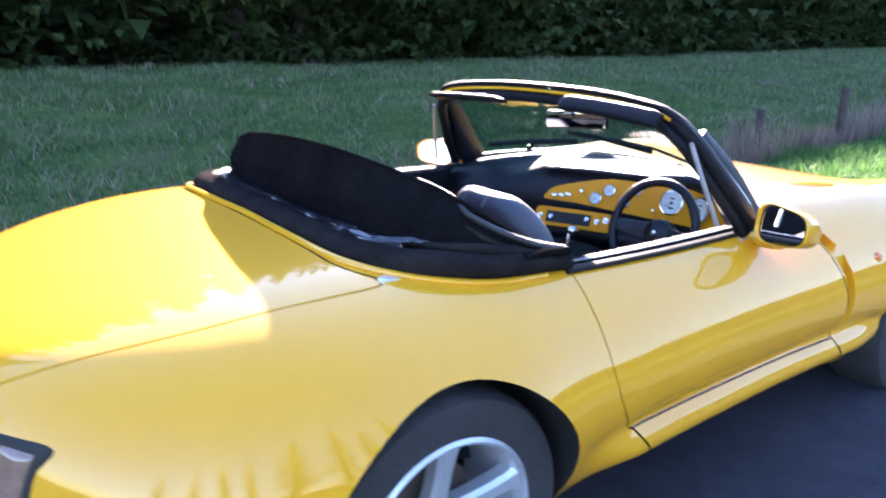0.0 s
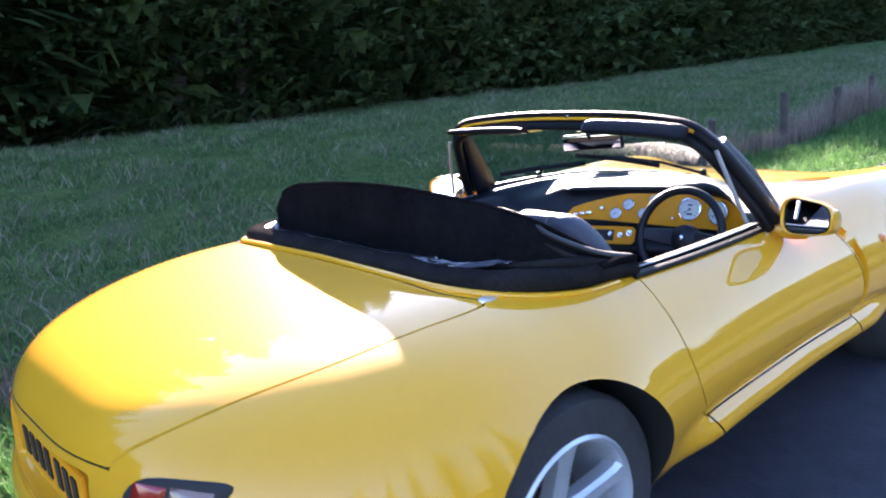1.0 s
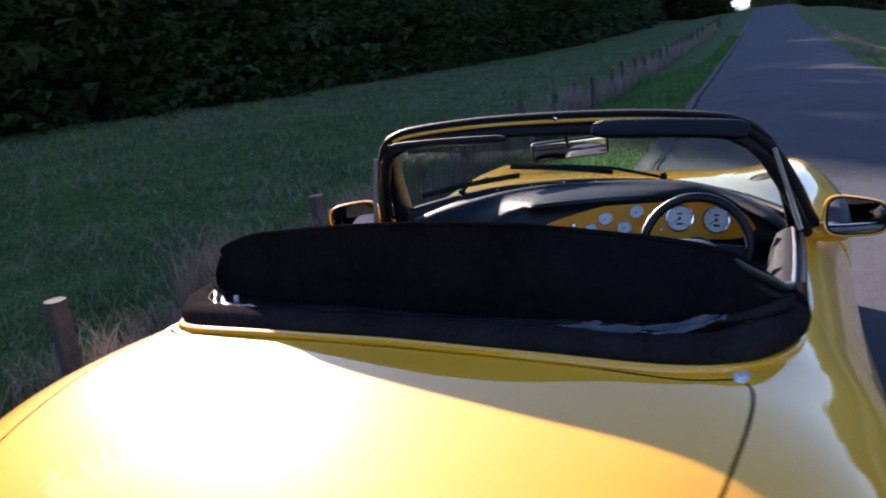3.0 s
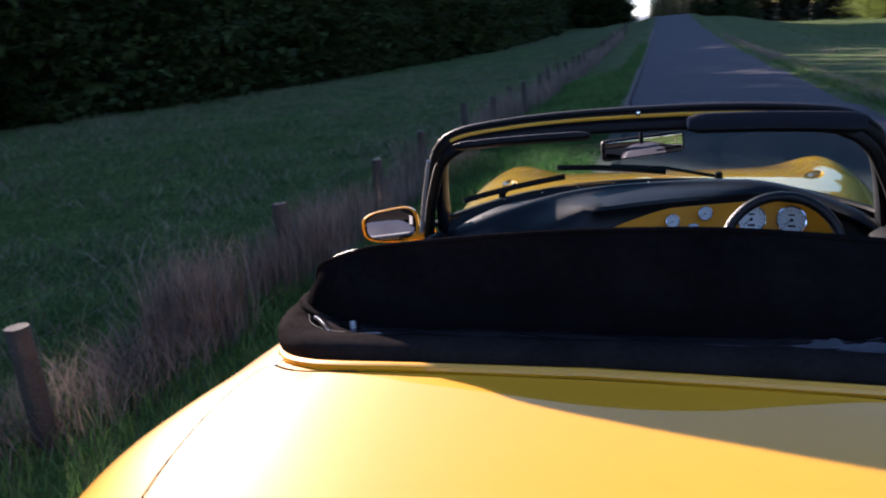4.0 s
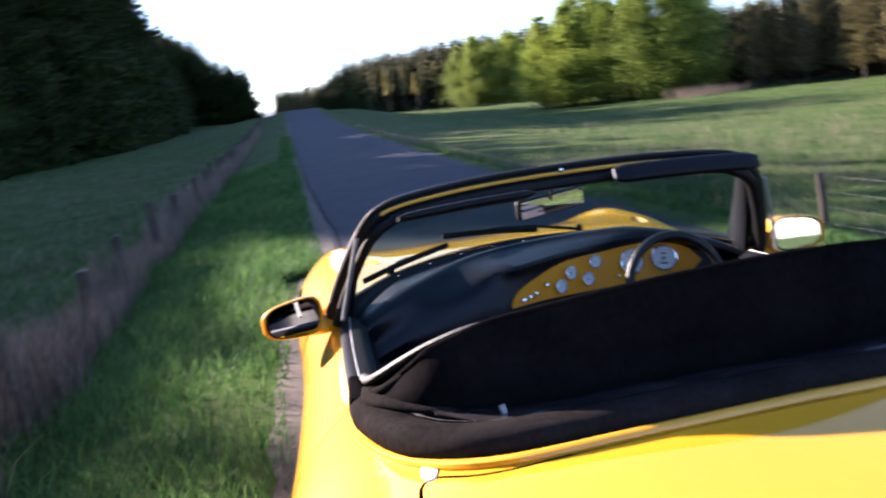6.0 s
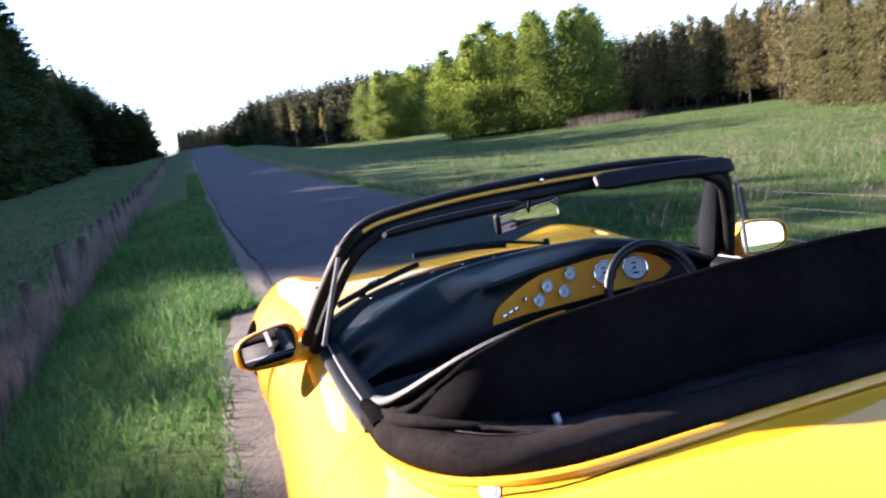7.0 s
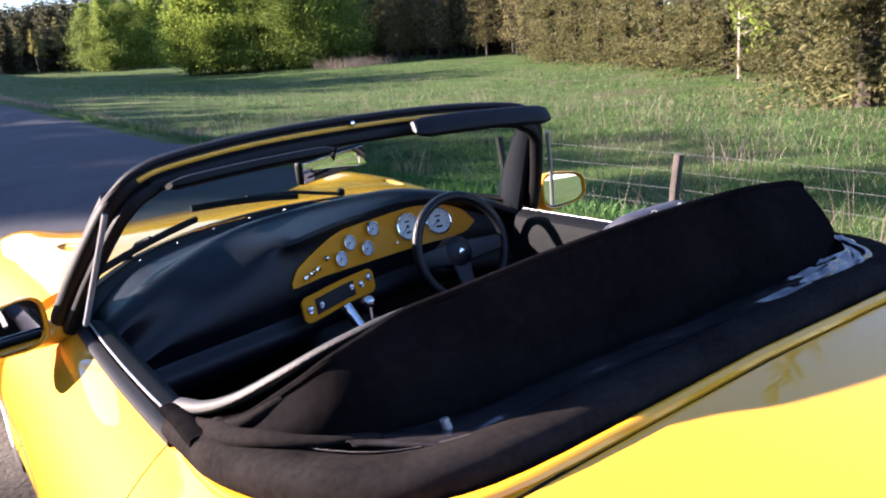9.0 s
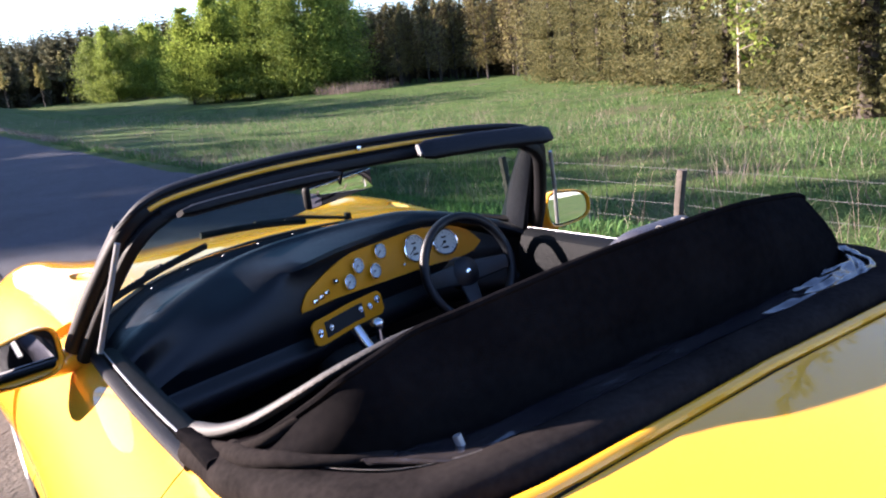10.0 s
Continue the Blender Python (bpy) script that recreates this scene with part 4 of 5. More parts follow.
for k in range(11):
    f = k / 10
    rows.append([b.lerp(t, f) + Vector((0, -0.015 * math.sin(math.pi * f), 0)) + Vector((0, 0.006, 0.004)) * noise.noise(Vector((b.x * 6, f * 4, 2.2))) for b, t in zip(fb, ft)])
rows += [[p + Vector((0, 0.010, 0)) for p in r] for r in rows[::-1]]
part("roof_panel", sheet(rows, closed_u=True), CLOTH, roof, "raised black cloth roof panel")
left_trim = smooth_path([(-0.660, 0.385, 0.834), (-0.650, 0.285, 0.862), (-0.630, 0.195, 0.900), (-0.590, 0.132, 0.940), (-0.545, 0.095, 0.970), (-0.49, 0.066, 0.994), (-0.43, 0.050, 1.007)], 6)
# Added sheet: darkens the gap between panel and trim in place of shade.
gap = []
for k in range(25):
    u = k / 24
    a, b = ft[round(u * 42)], left_trim[round(u * 36)]
    gap.append([a.lerp(b, v) + Vector((0, 0, -0.006 - 0.022 * math.sin(math.pi * v))) for v in (0, 0.25, 0.5, 0.75, 1)])
part("gap_shade_sheet", sheet(gap, thick=0.003), GAP_SHADE, roof, "black sheet added as shade in the folded roof's gap")
part("panel_hem", tube([p + Vector((0, 0.004, 0.002)) for p in ft], 0.006, 0.006, 8), CLOTH, roof)
BAG = [(-0.668, 0.385, 0.822), (-0.664, 0.28, 0.840), (-0.652, 0.16, 0.852), (-0.617, 0.050, 0.862), (-0.555, -0.044, 0.870), (-0.45, -0.094, 0.878), (-0.25, -0.108, 0.884), (0.0, -0.108, 0.886)]
bag = smooth_path(BAG + [(-x, y, z) for x, y, z in BAG[-2::-1]], 7)
bag = [p + Vector((0, 0, -0.020 + 0.004 * noise.noise(Vector((p.x * 9, p.y * 9, 1))))) for p in bag]
part("roof_bag", tube(bag, lambda f: 0.039 - 0.013 * max(0, 1 - min(f, 1 - f) / 0.12), lambda f: 0.029 - 0.011 * max(0, 1 - min(f, 1 - f) / 0.12), 16, power=2.3), CLOTH_LIT, roof, "black padded roll along the deck edge")
lip = [(x, y) for x, y in open_plan(-0.010) if y < 0.37]
left_lip = sorted([p for p in lip if p[0] < -0.45], key=lambda p: -p[1])
mid_lip = sorted([p for p in lip if abs(p[0]) <= 0.45], key=lambda p: p[0])
right_lip = sorted([p for p in lip if p[0] > 0.45], key=lambda p: p[1])
part("deck_piping", tube([(x, y, body_at(x, y) + 0.003) for x, y in left_lip + mid_lip + right_lip], 0.010, 0.009, 10), PAINT, car, "yellow raised deck lip")
rows = []
for k in range(21):
    f = k / 20
    row = []
    for i in range(225):
        x = -0.56 + 0.005 * i
        y = -0.082 + 0.085 * f + 0.10 * ease((abs(x) - 0.46) / 0.12)
        fold = 1 - abs(noise.noise(Vector((x * 6 + f * 1.8, f * 2.6 - x * 3, 4)))) * 2
        crease = abs(noise.noise(Vector((x * 15 - f * 2.0, f * 4.0 + x * 6, 8))))
        z = 0.874 + 0.007 * (1 - f) + 0.008 * ease((x - 0.25) / 0.3) * math.sin(math.pi * f) + (0.005 + 0.008 * ease((x - 0.1) / 0.35)) * (fold + 0.7 * crease - 0.75)
        row.append((x, y, z))
    rows.append(row)
part("rear_window", sheet(rows, thick=0.002), PLASTIC_WINDOW, roof, "crumpled clear plastic rear window", sharp=70)
for sx in (-1, 1):
    edge = smooth_path([(sx * 0.660, 0.385, 0.834), (sx * 0.650, 0.285, 0.862), (sx * 0.630, 0.195, 0.900), (sx * 0.590, 0.132, 0.940), (sx * 0.545, 0.095 if sx < 0 else 0.125, 0.970), (sx * 0.49, 0.066 if sx < 0 else 0.10, 0.994), (sx * 0.43, 0.050 if sx < 0 else 0.078, 1.007)], 6)
    part("roof_edge_trim", tube(edge, lambda f: 0.013 * (1 - 0.55 * f), lambda f: 0.010 * (1 - 0.5 * f), 12, up=(sx * 0.3, 0.5, 0.8)), TRIM, roof, "worn grey roof edge trim")
    under = smooth_path([(sx * 0.676, 0.385, 0.822), (sx * 0.664, 0.27, 0.846), (sx * 0.640, 0.17, 0.878), (sx * 0.595, 0.115, 0.915)], 6)
    under = [p + Vector((0, 0, 0.004 * noise.noise(Vector((p.x * 17, p.y * 17, 3))))) for p in under]
    part("cloth_fold", tube(under, lambda f: 0.014 * (1 - 0.7 * f), lambda f: 0.008, 12, up=(sx * 0.6, 0.2, 0.8)), CLOTH_LIT, roof, "slumped black cloth fold")
    hem = smooth_path([(sx * 0.656, 0.225, 0.853), (sx * 0.652, 0.165, 0.866), (sx * 0.628, 0.108, 0.874), (sx * 0.588, 0.062, 0.876), (sx * 0.54, 0.024, 0.874), (sx * 0.485, -0.006, 0.871)], 6)
    hem = [p + Vector((0, 0, 0.003 * noise.noise(Vector((p.x * 21, p.y * 21, 6))))) for p in hem]
    part("panel_lip", tube(hem, lambda f: 0.017 * (1 - 0.8 * f), lambda f: 0.015 * (1 - 0.75 * f), 14, up=(sx * 0.5, -0.2, 0.9), power=2.2), CLOTH_LIT, roof, "rolled lip of the cloth roof panel")
    part("end_tab", tube([(sx * 0.678, 0.375, 0.836), (sx * 0.677, 0.30, 0.845), (sx * 0.674, 0.225, 0.842)], lambda f: 0.010, lambda f: 0.014 + 0.006 * f, 10, up=(sx, 0, 0.2), power=3.0), CLOTH, roof, "black end tab of the roof")
part("roof_rod", tube([(-0.448, -0.045, 0.84), (-0.456, -0.030, 0.890)], 0.006, 0.006, 10), STEEL, roof, "bright roof frame rod")
stitch_pts = smooth_path([p + Vector((0.020, 0.016, 0.027)) for p in bag if -0.645 < p.x < -0.47 and p.y < 0.12], 5)
stitches = bmesh.new()
for a, b in zip(stitch_pts[::1], stitch_pts[1::1]):
    q = (b - a).to_track_quat("X", "Z").to_matrix().to_4x4()
    q.translation = (a + b) / 2
    bmesh.ops.create_cube(stitches, size=1, matrix=q @ Matrix.Diagonal(((b - a).length * 0.5, 0.0011, 0.0011, 1)))
part("stitching", stitches, STITCH, roof, smooth=False)

# ---- deck fittings, lamps ----
for sx in (-1, 1):
    pts = []
    bm = bmesh.new()
    c = Vector((sx * 0.590, -0.084, body_at(0.590, -0.084)))
    n0 = Vector((sx * (body_at(0.58, -0.078) - body_at(0.604, -0.078)) / 0.024, 0, 1)).normalized()
    m = n0.to_track_quat("Z", "Y").to_matrix().to_4x4()
    m.translation = c
    b = lathe([(0.0005, 0.006), (0.6, 0.0055), (0.62, 0.004), (0.9, 0.0045), (1.0, -0.004)], "z", 28)
    bmesh.ops.transform(b, matrix=m @ Matrix.Diagonal((0.033, 0.015, 0.6, 1)), verts=b.verts)
    part("deck_catch", b, SATIN, car, "oval chrome deck catch")
for sx in (1, -1):
    skin = loose(body_lump(0.004), DARK)
    # seen from behind: an upright rounded box across the rear corner
    out = rounded([(sx * 0.60, 0.62), (sx * 0.61, 0.655), (sx * 0.55, 0.662), (sx * 0.45, 0.655), (sx * 0.41, 0.62), (sx * 0.41, 0.55), (sx * 0.44, 0.52), (sx * 0.56, 0.52), (sx * 0.60, 0.55)], 3)
    cut = loose(prism(out, "y", -1.2, -0.5), DARK)
    carve(skin, cut, "INTERSECT")
    scrap(cut)
    skin.name = "tail_lamp"
    skin.parent = car
    tagged(skin, "smoked tail lamp cluster")
    lens_skin = body_lump(0.007)
    lens = loose(lens_skin, LAMP_RED)
    cut = loose(prism([(sx * 0.43, 0.535), (sx * 0.50, 0.535), (sx * 0.50, 0.645), (sx * 0.43, 0.645)], "y", -1.2, -0.5), LAMP_RED)
    carve(lens, cut, "INTERSECT")
    scrap(cut)
    lens.name = "red_lens"
    lens.parent = skin
    lens2 = loose(body_lump(0.007), LAMP_CLEAR)
    cut = loose(prism([(sx * 0.51, 0.535), (sx * 0.585, 0.545), (sx * 0.588, 0.645), (sx * 0.51, 0.648)], "y", -1.2, -0.5), LAMP_CLEAR)
    carve(lens2, cut, "INTERSECT")
    scrap(cut)
    lens2.name = "clear_lens"
    lens2.parent = skin

# bumper, number plate
pts = []
for k in range(41):
    a = math.pi * k / 40
    y = -0.45 - 0.515 * math.sin(a) ** 0.8
    pts.append((side_at(max(y, -0.962), 0.40) * math.copysign(1, math.cos(a)) if abs(math.cos(a)) > 1e-6 else 0.0, y, 0.385))
bump_path = [p for p in pts]
part("rear_bumper", tube(bump_path, 0.026, 0.075, 14, power=2.4), PAINT, car, "yellow rear bumper moulding")
plate = part("number_plate", box(0, -0.930, 0.555, 0.50, 0.012, 0.105, 0.004), FASCIA, car, "yellow rear number plate with dark characters")
for k in range(7):
    part("plate_bar", box(-0.165 + 0.058 * k + (0.02 if k > 3 else 0), -0.938, 0.555, 0.032, 0.004, 0.07, 0), DARK, plate)
for sx in (-1, 1):
    part("side_repeater", lathe([(0.0005, 0.012), (0.012, 0.010), (0.02, 0.0)], "x", 16, (sx * (side_at(1.75, 0.627) - 0.004), 1.75, 0.627)), ORANGE, car)

# ---- fences ----
def fence(name, r, y_list, top, label, thick):
    f = tagged(new(name), label, "fence")
    tops = []
    for i, y in enumerate(y_list):
        x = r - LEAN * y + 0.05 * random.uniform(-1, 1)
        g = ground_z(x, y)
        h = top + random.uniform(-0.05, 0.05) - (0.07 if r < 0 and y < 2 else 0.0)
        lean = Vector((random.uniform(-0.05, 0.05), random.uniform(-0.05, 0.05), 0))
        w = thick * random.uniform(0.9, 1.12)
        pathp = [Vector((x, y, g - 0.25)), Vector((x, y, g + h * 0.5)) + lean * 0.5, Vector((x, y, g + h)) + lean]
        part("post", tube(pathp, w, w, 9, up=(0, 1, 0), power=2.4), WOOD, f)
        tops.append(Vector((x, y, g)) + lean)
    for k in range(4):
        hh = top * (0.96 - 0.24 * k)
        p = [t + Vector((0, 0, hh - 0.012 * (j % 2))) for j, t in enumerate(tops)]
        part("wire", tube(p, 0.0013, 0.0013, 5), WIRE, f)
    return f


random.seed(5)
fence("field_fence", -2.66, [-2.9, -0.9, 1.20] + [3.76 + 1.84 * k + 0.1 * math.sin(k * 2.1) for k in range(34)], 0.70, "old leaning timber post and wire fence in dead grass", 0.05)
fence("meadow_fence", 3.47, [2.72 + 1.68 * k for k in range(-6, 2)], 0.53, "timber post and wire fence beside the meadow", 0.033)


# ---- grass ----
def blades(name, spots, mat, label, wide, category="grass"):
    """Grass: bent blades, two quads and a tip each. spots: x, y, height, lean."""
    n = len(spots)
    v = np.zeros((n, 5, 3))
    sp = np.array(spots)
    ang = np.random.uniform(0, 2 * np.pi, n)
    la = np.random.uniform(0, 2 * np.pi, n)
    zz = np.array([ground_z(a, b) for a, b in zip(sp[:, 0], sp[:, 1])]) - 0.01
    base = np.stack([sp[:, 0], sp[:, 1], zz], 1)
    side = np.stack([np.cos(ang), np.sin(ang), 0 * ang], 1)
    tilt = np.stack([np.cos(la), np.sin(la), 0 * la], 1) * (sp[:, 2] * sp[:, 3])[:, None]
    w = wide * np.random.uniform(0.6, 1.3, n)[:, None]
    up = np.zeros((n, 3))
    up[:, 2] = sp[:, 2]
    v[:, 0], v[:, 1] = base - side * w, base + side * w
    v[:, 2], v[:, 3] = base + up * 0.6 + tilt * 0.35 + side * w * 0.7, base + up * 0.6 + tilt * 0.35 - side * w * 0.7
    v[:, 4] = base + up * 0.95 + tilt
    me = bpy.data.meshes.new(name)
    idx = np.arange(n)[:, None] * 5
    quads, tris = idx + np.array([[0, 1, 2, 3]]), idx + np.array([[3, 2, 4]])
    me.vertices.add(n * 5)
    me.vertices.foreach_set("co", v.ravel())
    me.loops.add(n * 7)
    loops = np.concatenate([quads, tris], 1).ravel()
    me.loops.foreach_set("vertex_index", loops)
    me.polygons.add(n * 2)
    starts = (np.arange(n)[:, None] * 7 + np.array([[0, 4]])).ravel()
    me.polygons.foreach_set("loop_start", starts)
    me.materials.append(mat)
    me.update(calc_edges=True)
    me.validate()
    return put(name, me, label=label, category=category, kind="stuff")


def scatter(count, r0, r1, y0, y1, h0, h1, lean, near=1.0, clump=0.0):
    """Spots in a band along the road; near above 1 crowds them towards y0, clump gathers them."""
    out = []
    while len(out) < count:
        y = y0 + (y1 - y0) * random.random() ** near
        r = random.uniform(r0, r1)
        x = r - LEAN * y
        if clump and noise.noise(Vector((x * 0.8, y * 0.8, 11))) < random.uniform(-0.5, 0.5) * (2 - clump):
            continue
        if abs(x) < 0.97 and -1.05 < y < 3.2:
            continue
        big = 0.7 + 0.6 * noise.noise(Vector((x * 0.6, y * 0.6, 4)))
        out.append((x, y, random.uniform(h0, h1) * max(0.35, big), lean * random.uniform(0.2, 1.2)))
    return out


random.seed(11)
blades("verge_grass", scatter(68000, -3.4, ROAD_L - 0.3, -6, 22, 0.08, 0.26, 0.8, 1.8), GRASS, "lush green verge grass beside the lane", 0.0045)
blades("verge_edge_grass", scatter(16000, ROAD_L - 0.5, ROAD_L + 0.04, 5.5, 40, 0.05, 0.16, 0.9, 1.5), GRASS, "short green grass at the lane's broken edge", 0.006)
blades("pasture_grass", scatter(110000, -10, -2.7, -3, 18, 0.03, 0.11, 1.4, 1.4), FIELD, "green rough pasture grass", 0.0055)
blades("far_pasture_grass", scatter(60000, -19.5, -4, -6, 60, 0.04, 0.13, 1.4, 1.4), FIELD, "green rough pasture grass towards the wood", 0.011)
blades("meadow_grass", scatter(110000, ROAD_R + 0.15, 13, -4, 20, 0.03, 0.12, 1.4, 1.4), FIELD, "green meadow grass", 0.0055)
blades("far_meadow_grass", scatter(70000, 8, 34, -6, 62, 0.05, 0.15, 1.4, 1.4), FIELD, "green meadow grass towards the trees", 0.012)
blades("meadow_tall_stalks", scatter(2400, ROAD_R + 0.6, 12, -2, 16, 0.45, 1.0, 0.9, 1.0, 1.3), DRY, "tall thin dead stalks in the meadow", 0.0028)
blades("right_verge_grass", scatter(21000, ROAD_R + 0.1, 4.2, -8, 22, 0.05, 0.18, 0.8, 1.8), GRASS, "green verge grass", 0.006)
blades("dead_grass", scatter(30000, -2.92, -2.44, 2.3, 55, 0.42, 0.86, 0.26, 1.3, 1.0), DRY, "tall dead grass standing in the fence", 0.004)
blades("pasture_tussocks", scatter(22000, -16, -2.9, -2, 44, 0.10, 0.27, 1.0, 1.3, 1.7), FIELD, "coarse green tussocks in the pasture", 0.007)
blades("dead_grass_clumps", scatter(2300, -3.1, -2.3, -1.0, 4.2, 0.2, 0.55, 0.8, 1.0, 1.2), DRY, "matted dead grass clumps by the fence", 0.0035)
blades("lane_edge_dead_grass", scatter(3600, ROAD_R + 0.2, ROAD_R + 1.1, 9, 42, 0.08, 0.26, 0.9, 1.3, 1.3), DRY, "dead grass along the lane's far edge", 0.006)
blades("dead_stalks", scatter(15000, -17, -2.8, -2, 40, 0.10, 0.36, 1.5, 1.3, 1.4), DRY, "scattered dead stalks in the pasture", 0.0055)
blades("reed_clump", scatter(900, 29.5, 35.0, 54, 59, 0.7, 1.3, 0.25), DRY, "pale standing reeds at the meadow's far edge", 0.012)
blades("meadow_stalks", scatter(8000, ROAD_R + 0.7, 26, -2, 46, 0.12, 0.50, 1.0, 1.3, 1.2), DRY, "scattered dead stalks in the meadow", 0.004)


# ---- trees ----
def foliage_mesh(name, tris, mat):
    """Small leaf or needle sprays given as an array of triangles."""
    t = np.array(tris, float).reshape(-1, 3, 3)
    n = len(t)
    me = bpy.data.meshes.new(name)
    me.vertices.add(n * 3)
    me.vertices.foreach_set("co", t.ravel())
    me.loops.add(n * 3)
    me.loops.foreach_set("vertex_index", np.arange(n * 3))
    me.polygons.add(n)
    me.polygons.foreach_set("loop_start", np.arange(n) * 3)
    me.materials.append(mat)
    me.update(calc_edges=True)
    me.validate()
    return me


def spruce(height, spread, mat, seed, bare=0.0, bark=BARK, label="", droop=0.35, whorls=30, fill=1.0, spray=0.23):
    """A spruce: tapered trunk and whorls of drooping sprays."""
    rnd = random.Random(seed)
    t = new("spruce_tree")
    trunk_path = [Vector((0.06 * noise.noise(Vector((seed, k, 0))), 0.06 * noise.noise(Vector((seed, k, 9))), -0.3 + (height + 0.2) * k / 8)) for k in range(9)]
    part("trunk", tube(trunk_path, lambda f: 0.018 * height * (1 - f) + 0.012, None, 8, up=(0, 1, 0)), bark, t)
    tris = []
    for wi in range(whorls):
        f = (wi + rnd.random() * 0.6) / whorls
        z = height * (bare + (1 - bare) * f)
        reach = spread * (1 - f) ** 0.95 * (0.75 + 0.5 * rnd.random()) + 0.12
        for b in range(rnd.randint(6, 9)):
            a = rnd.uniform(0, 2 * math.pi)
            ln = reach * rnd.uniform(0.55, 1.2)
            d = Vector((math.cos(a), math.sin(a), 0))
            s = Vector((-d.y, d.x, 0))
            rise = rnd.uniform(-0.15, 0.25) - droop * (1 - f)
            steps = max(3, int(3 + ln * 2.6 * fill))
            for k in range(steps):
                g = (k + 0.6) / steps
                c = d * ln * g + s * rnd.gauss(0, 0.04) * ln + Vector((0, 0, z + ln * (rise * g + 0.25 * g * g) + rnd.gauss(0, 0.05) * ln))
                size = spray * ln ** 0.5 * (1.25 - 0.7 * g) * rnd.uniform(0.8, 1.5)
                for sg in (-1, 1):
                    tip = c + s * sg * size * rnd.uniform(0.9, 1.5) + d * size * rnd.uniform(0.4, 1.0) + Vector((0, 0, -size * rnd.uniform(-0.1, 0.7)))
                    tris += [c - d * size * 0.35, c + d * size * 0.5, tip]
                if rnd.random() < 0.8:
                    tris += [c - d * size * 0.5, c + d * size * 0.6, c + s * rnd.uniform(-0.4, 0.4) * size + Vector((0, 0, -size * rnd.uniform(0.5, 1.1)))]
            e = d * ln + Vector((0, 0, z + ln * (rise + 0.25)))
            tris += [e - d * 0.2 * ln ** 0.5 + s * 0.06, e - d * 0.2 * ln ** 0.5 - s * 0.06, e + d * 0.16]
    put("crown", foliage_mesh("crown", tris, mat), t)
    return tagged(t, label, "tree")


def leafy_tree(height, spread, mat, seed, bark, label, density=1.0, name="larch_tree", start=0.15, leaf=0.13, sprays=1.0, thick=0.012):
    """A light tree: trunk, rising limbs and many loose leaf sprays along them."""
    rnd = random.Random(seed)
    t = new(name)
    lean = Vector((rnd.uniform(-0.04, 0.04), rnd.uniform(-0.04, 0.04), 0)) * height
    spine = [Vector((0, 0, -0.3 + (height + 0.3) * k / 8)) + lean * (k / 8) ** 2 for k in range(9)]
    bmt = tube(spine, lambda f: thick * height * (1 - f) + 0.012, None, 7, up=(0, 1, 0))
    part("trunk", bmt, bark, t)
    limbs = bmesh.new()
    tris = []
    for k in range(int(34 * density)):
        f = start + (1 - start) * (k + rnd.random()) / (34 * density)
        a = rnd.uniform(0, 2 * math.pi)
        ln = spread * (1.05 - f) ** 0.6 * rnd.uniform(0.6, 1.15)
        o = spine[0].lerp(spine[-1], f)
        d = Vector((math.cos(a), math.sin(a), rnd.uniform(0.1, 0.7))).normalized()
        e = o + d * ln
        s = d.cross(Vector((0, 0, 1))).normalized() * 0.012
        vs = [limbs.verts.new(p) for p in (o - s, o + s, e, o + Vector((0, 0, 0.02)))]
        limbs.faces.new((vs[0], vs[1], vs[2]))
        limbs.faces.new((vs[1], vs[3], vs[2]))
        limbs.faces.new((vs[3], vs[0], vs[2]))
        for j in range(int((16 + 16 * ln) * sprays)):
            g = rnd.random() ** 0.6
            c = o.lerp(e, g) + Vector((rnd.gauss(0, 1), rnd.gauss(0, 1), rnd.gauss(0, 0.8))) * 0.16 * ln * (0.4 + g)
            u = Vector((rnd.gauss(0, 1), rnd.gauss(0, 1), rnd.gauss(0, 1))).normalized()
            w = u.orthogonal().normalized()
            z = leaf * rnd.uniform(0.6, 1.5)
            tris += [c, c + u * z, c + (u * 0.5 + w * 0.8) * z]
    part("branchwork", limbs, bark, t, smooth=False)
    put("crown", foliage_mesh("crown", tris, mat), t)
    return tagged(t, label, "tree")


random.seed(21)
dark = [spruce(12.5, 2.7, SPRUCE, 3 + k, label="tall dark green spruce at the plantation's edge", whorls=40, fill=1.7, spray=0.16) for k in range(3)]
back = [spruce(12.5, 2.7, SPRUCE, 9, label="tall dark green spruce deep in the plantation", whorls=22, fill=0.5, spray=0.42)]
low = [spruce(6.3, 2.1, SPRUCE, 13 + k, label="young dark green spruce at the plantation's edge", whorls=28, fill=2.0, spray=0.15) for k in range(2)]
pale = [spruce(11.0, 2.8, SPRUCE_LIT, 23 + k, label="grey-green spruce at the meadow's edge, low sun put into its colour", whorls=52, fill=6.2, spray=0.062) for k in range(2)]
larch = [leafy_tree(8.4, 3.1, LARCH, 31 + k, BARK, "fresh green larch at the meadow's far edge", 3.4, start=0.04, leaf=0.135, sprays=4.0) for k in range(2)]
bare = [leafy_tree(8.5, 1.7, TWIGS, 41 + k, BARK, "brown bare-twigged young tree in the far wood", 1.8, "bare_tree", leaf=0.17) for k in range(2)]
birch = [leafy_tree(6.5, 1.2, LARCH, 51, BIRCH_BARK, "slim pale-barked birch among the spruces", 0.7, "birch_tree", thick=0.005)]
sallow = [leafy_tree(6.4, 1.25, SALLOW, 61 + k, BARK, "yellow-budding young sallow at the meadow's far end", 1.3, "sallow_tree", start=0.45, leaf=0.16, sprays=1.6) for k in range(2)]
used = set()


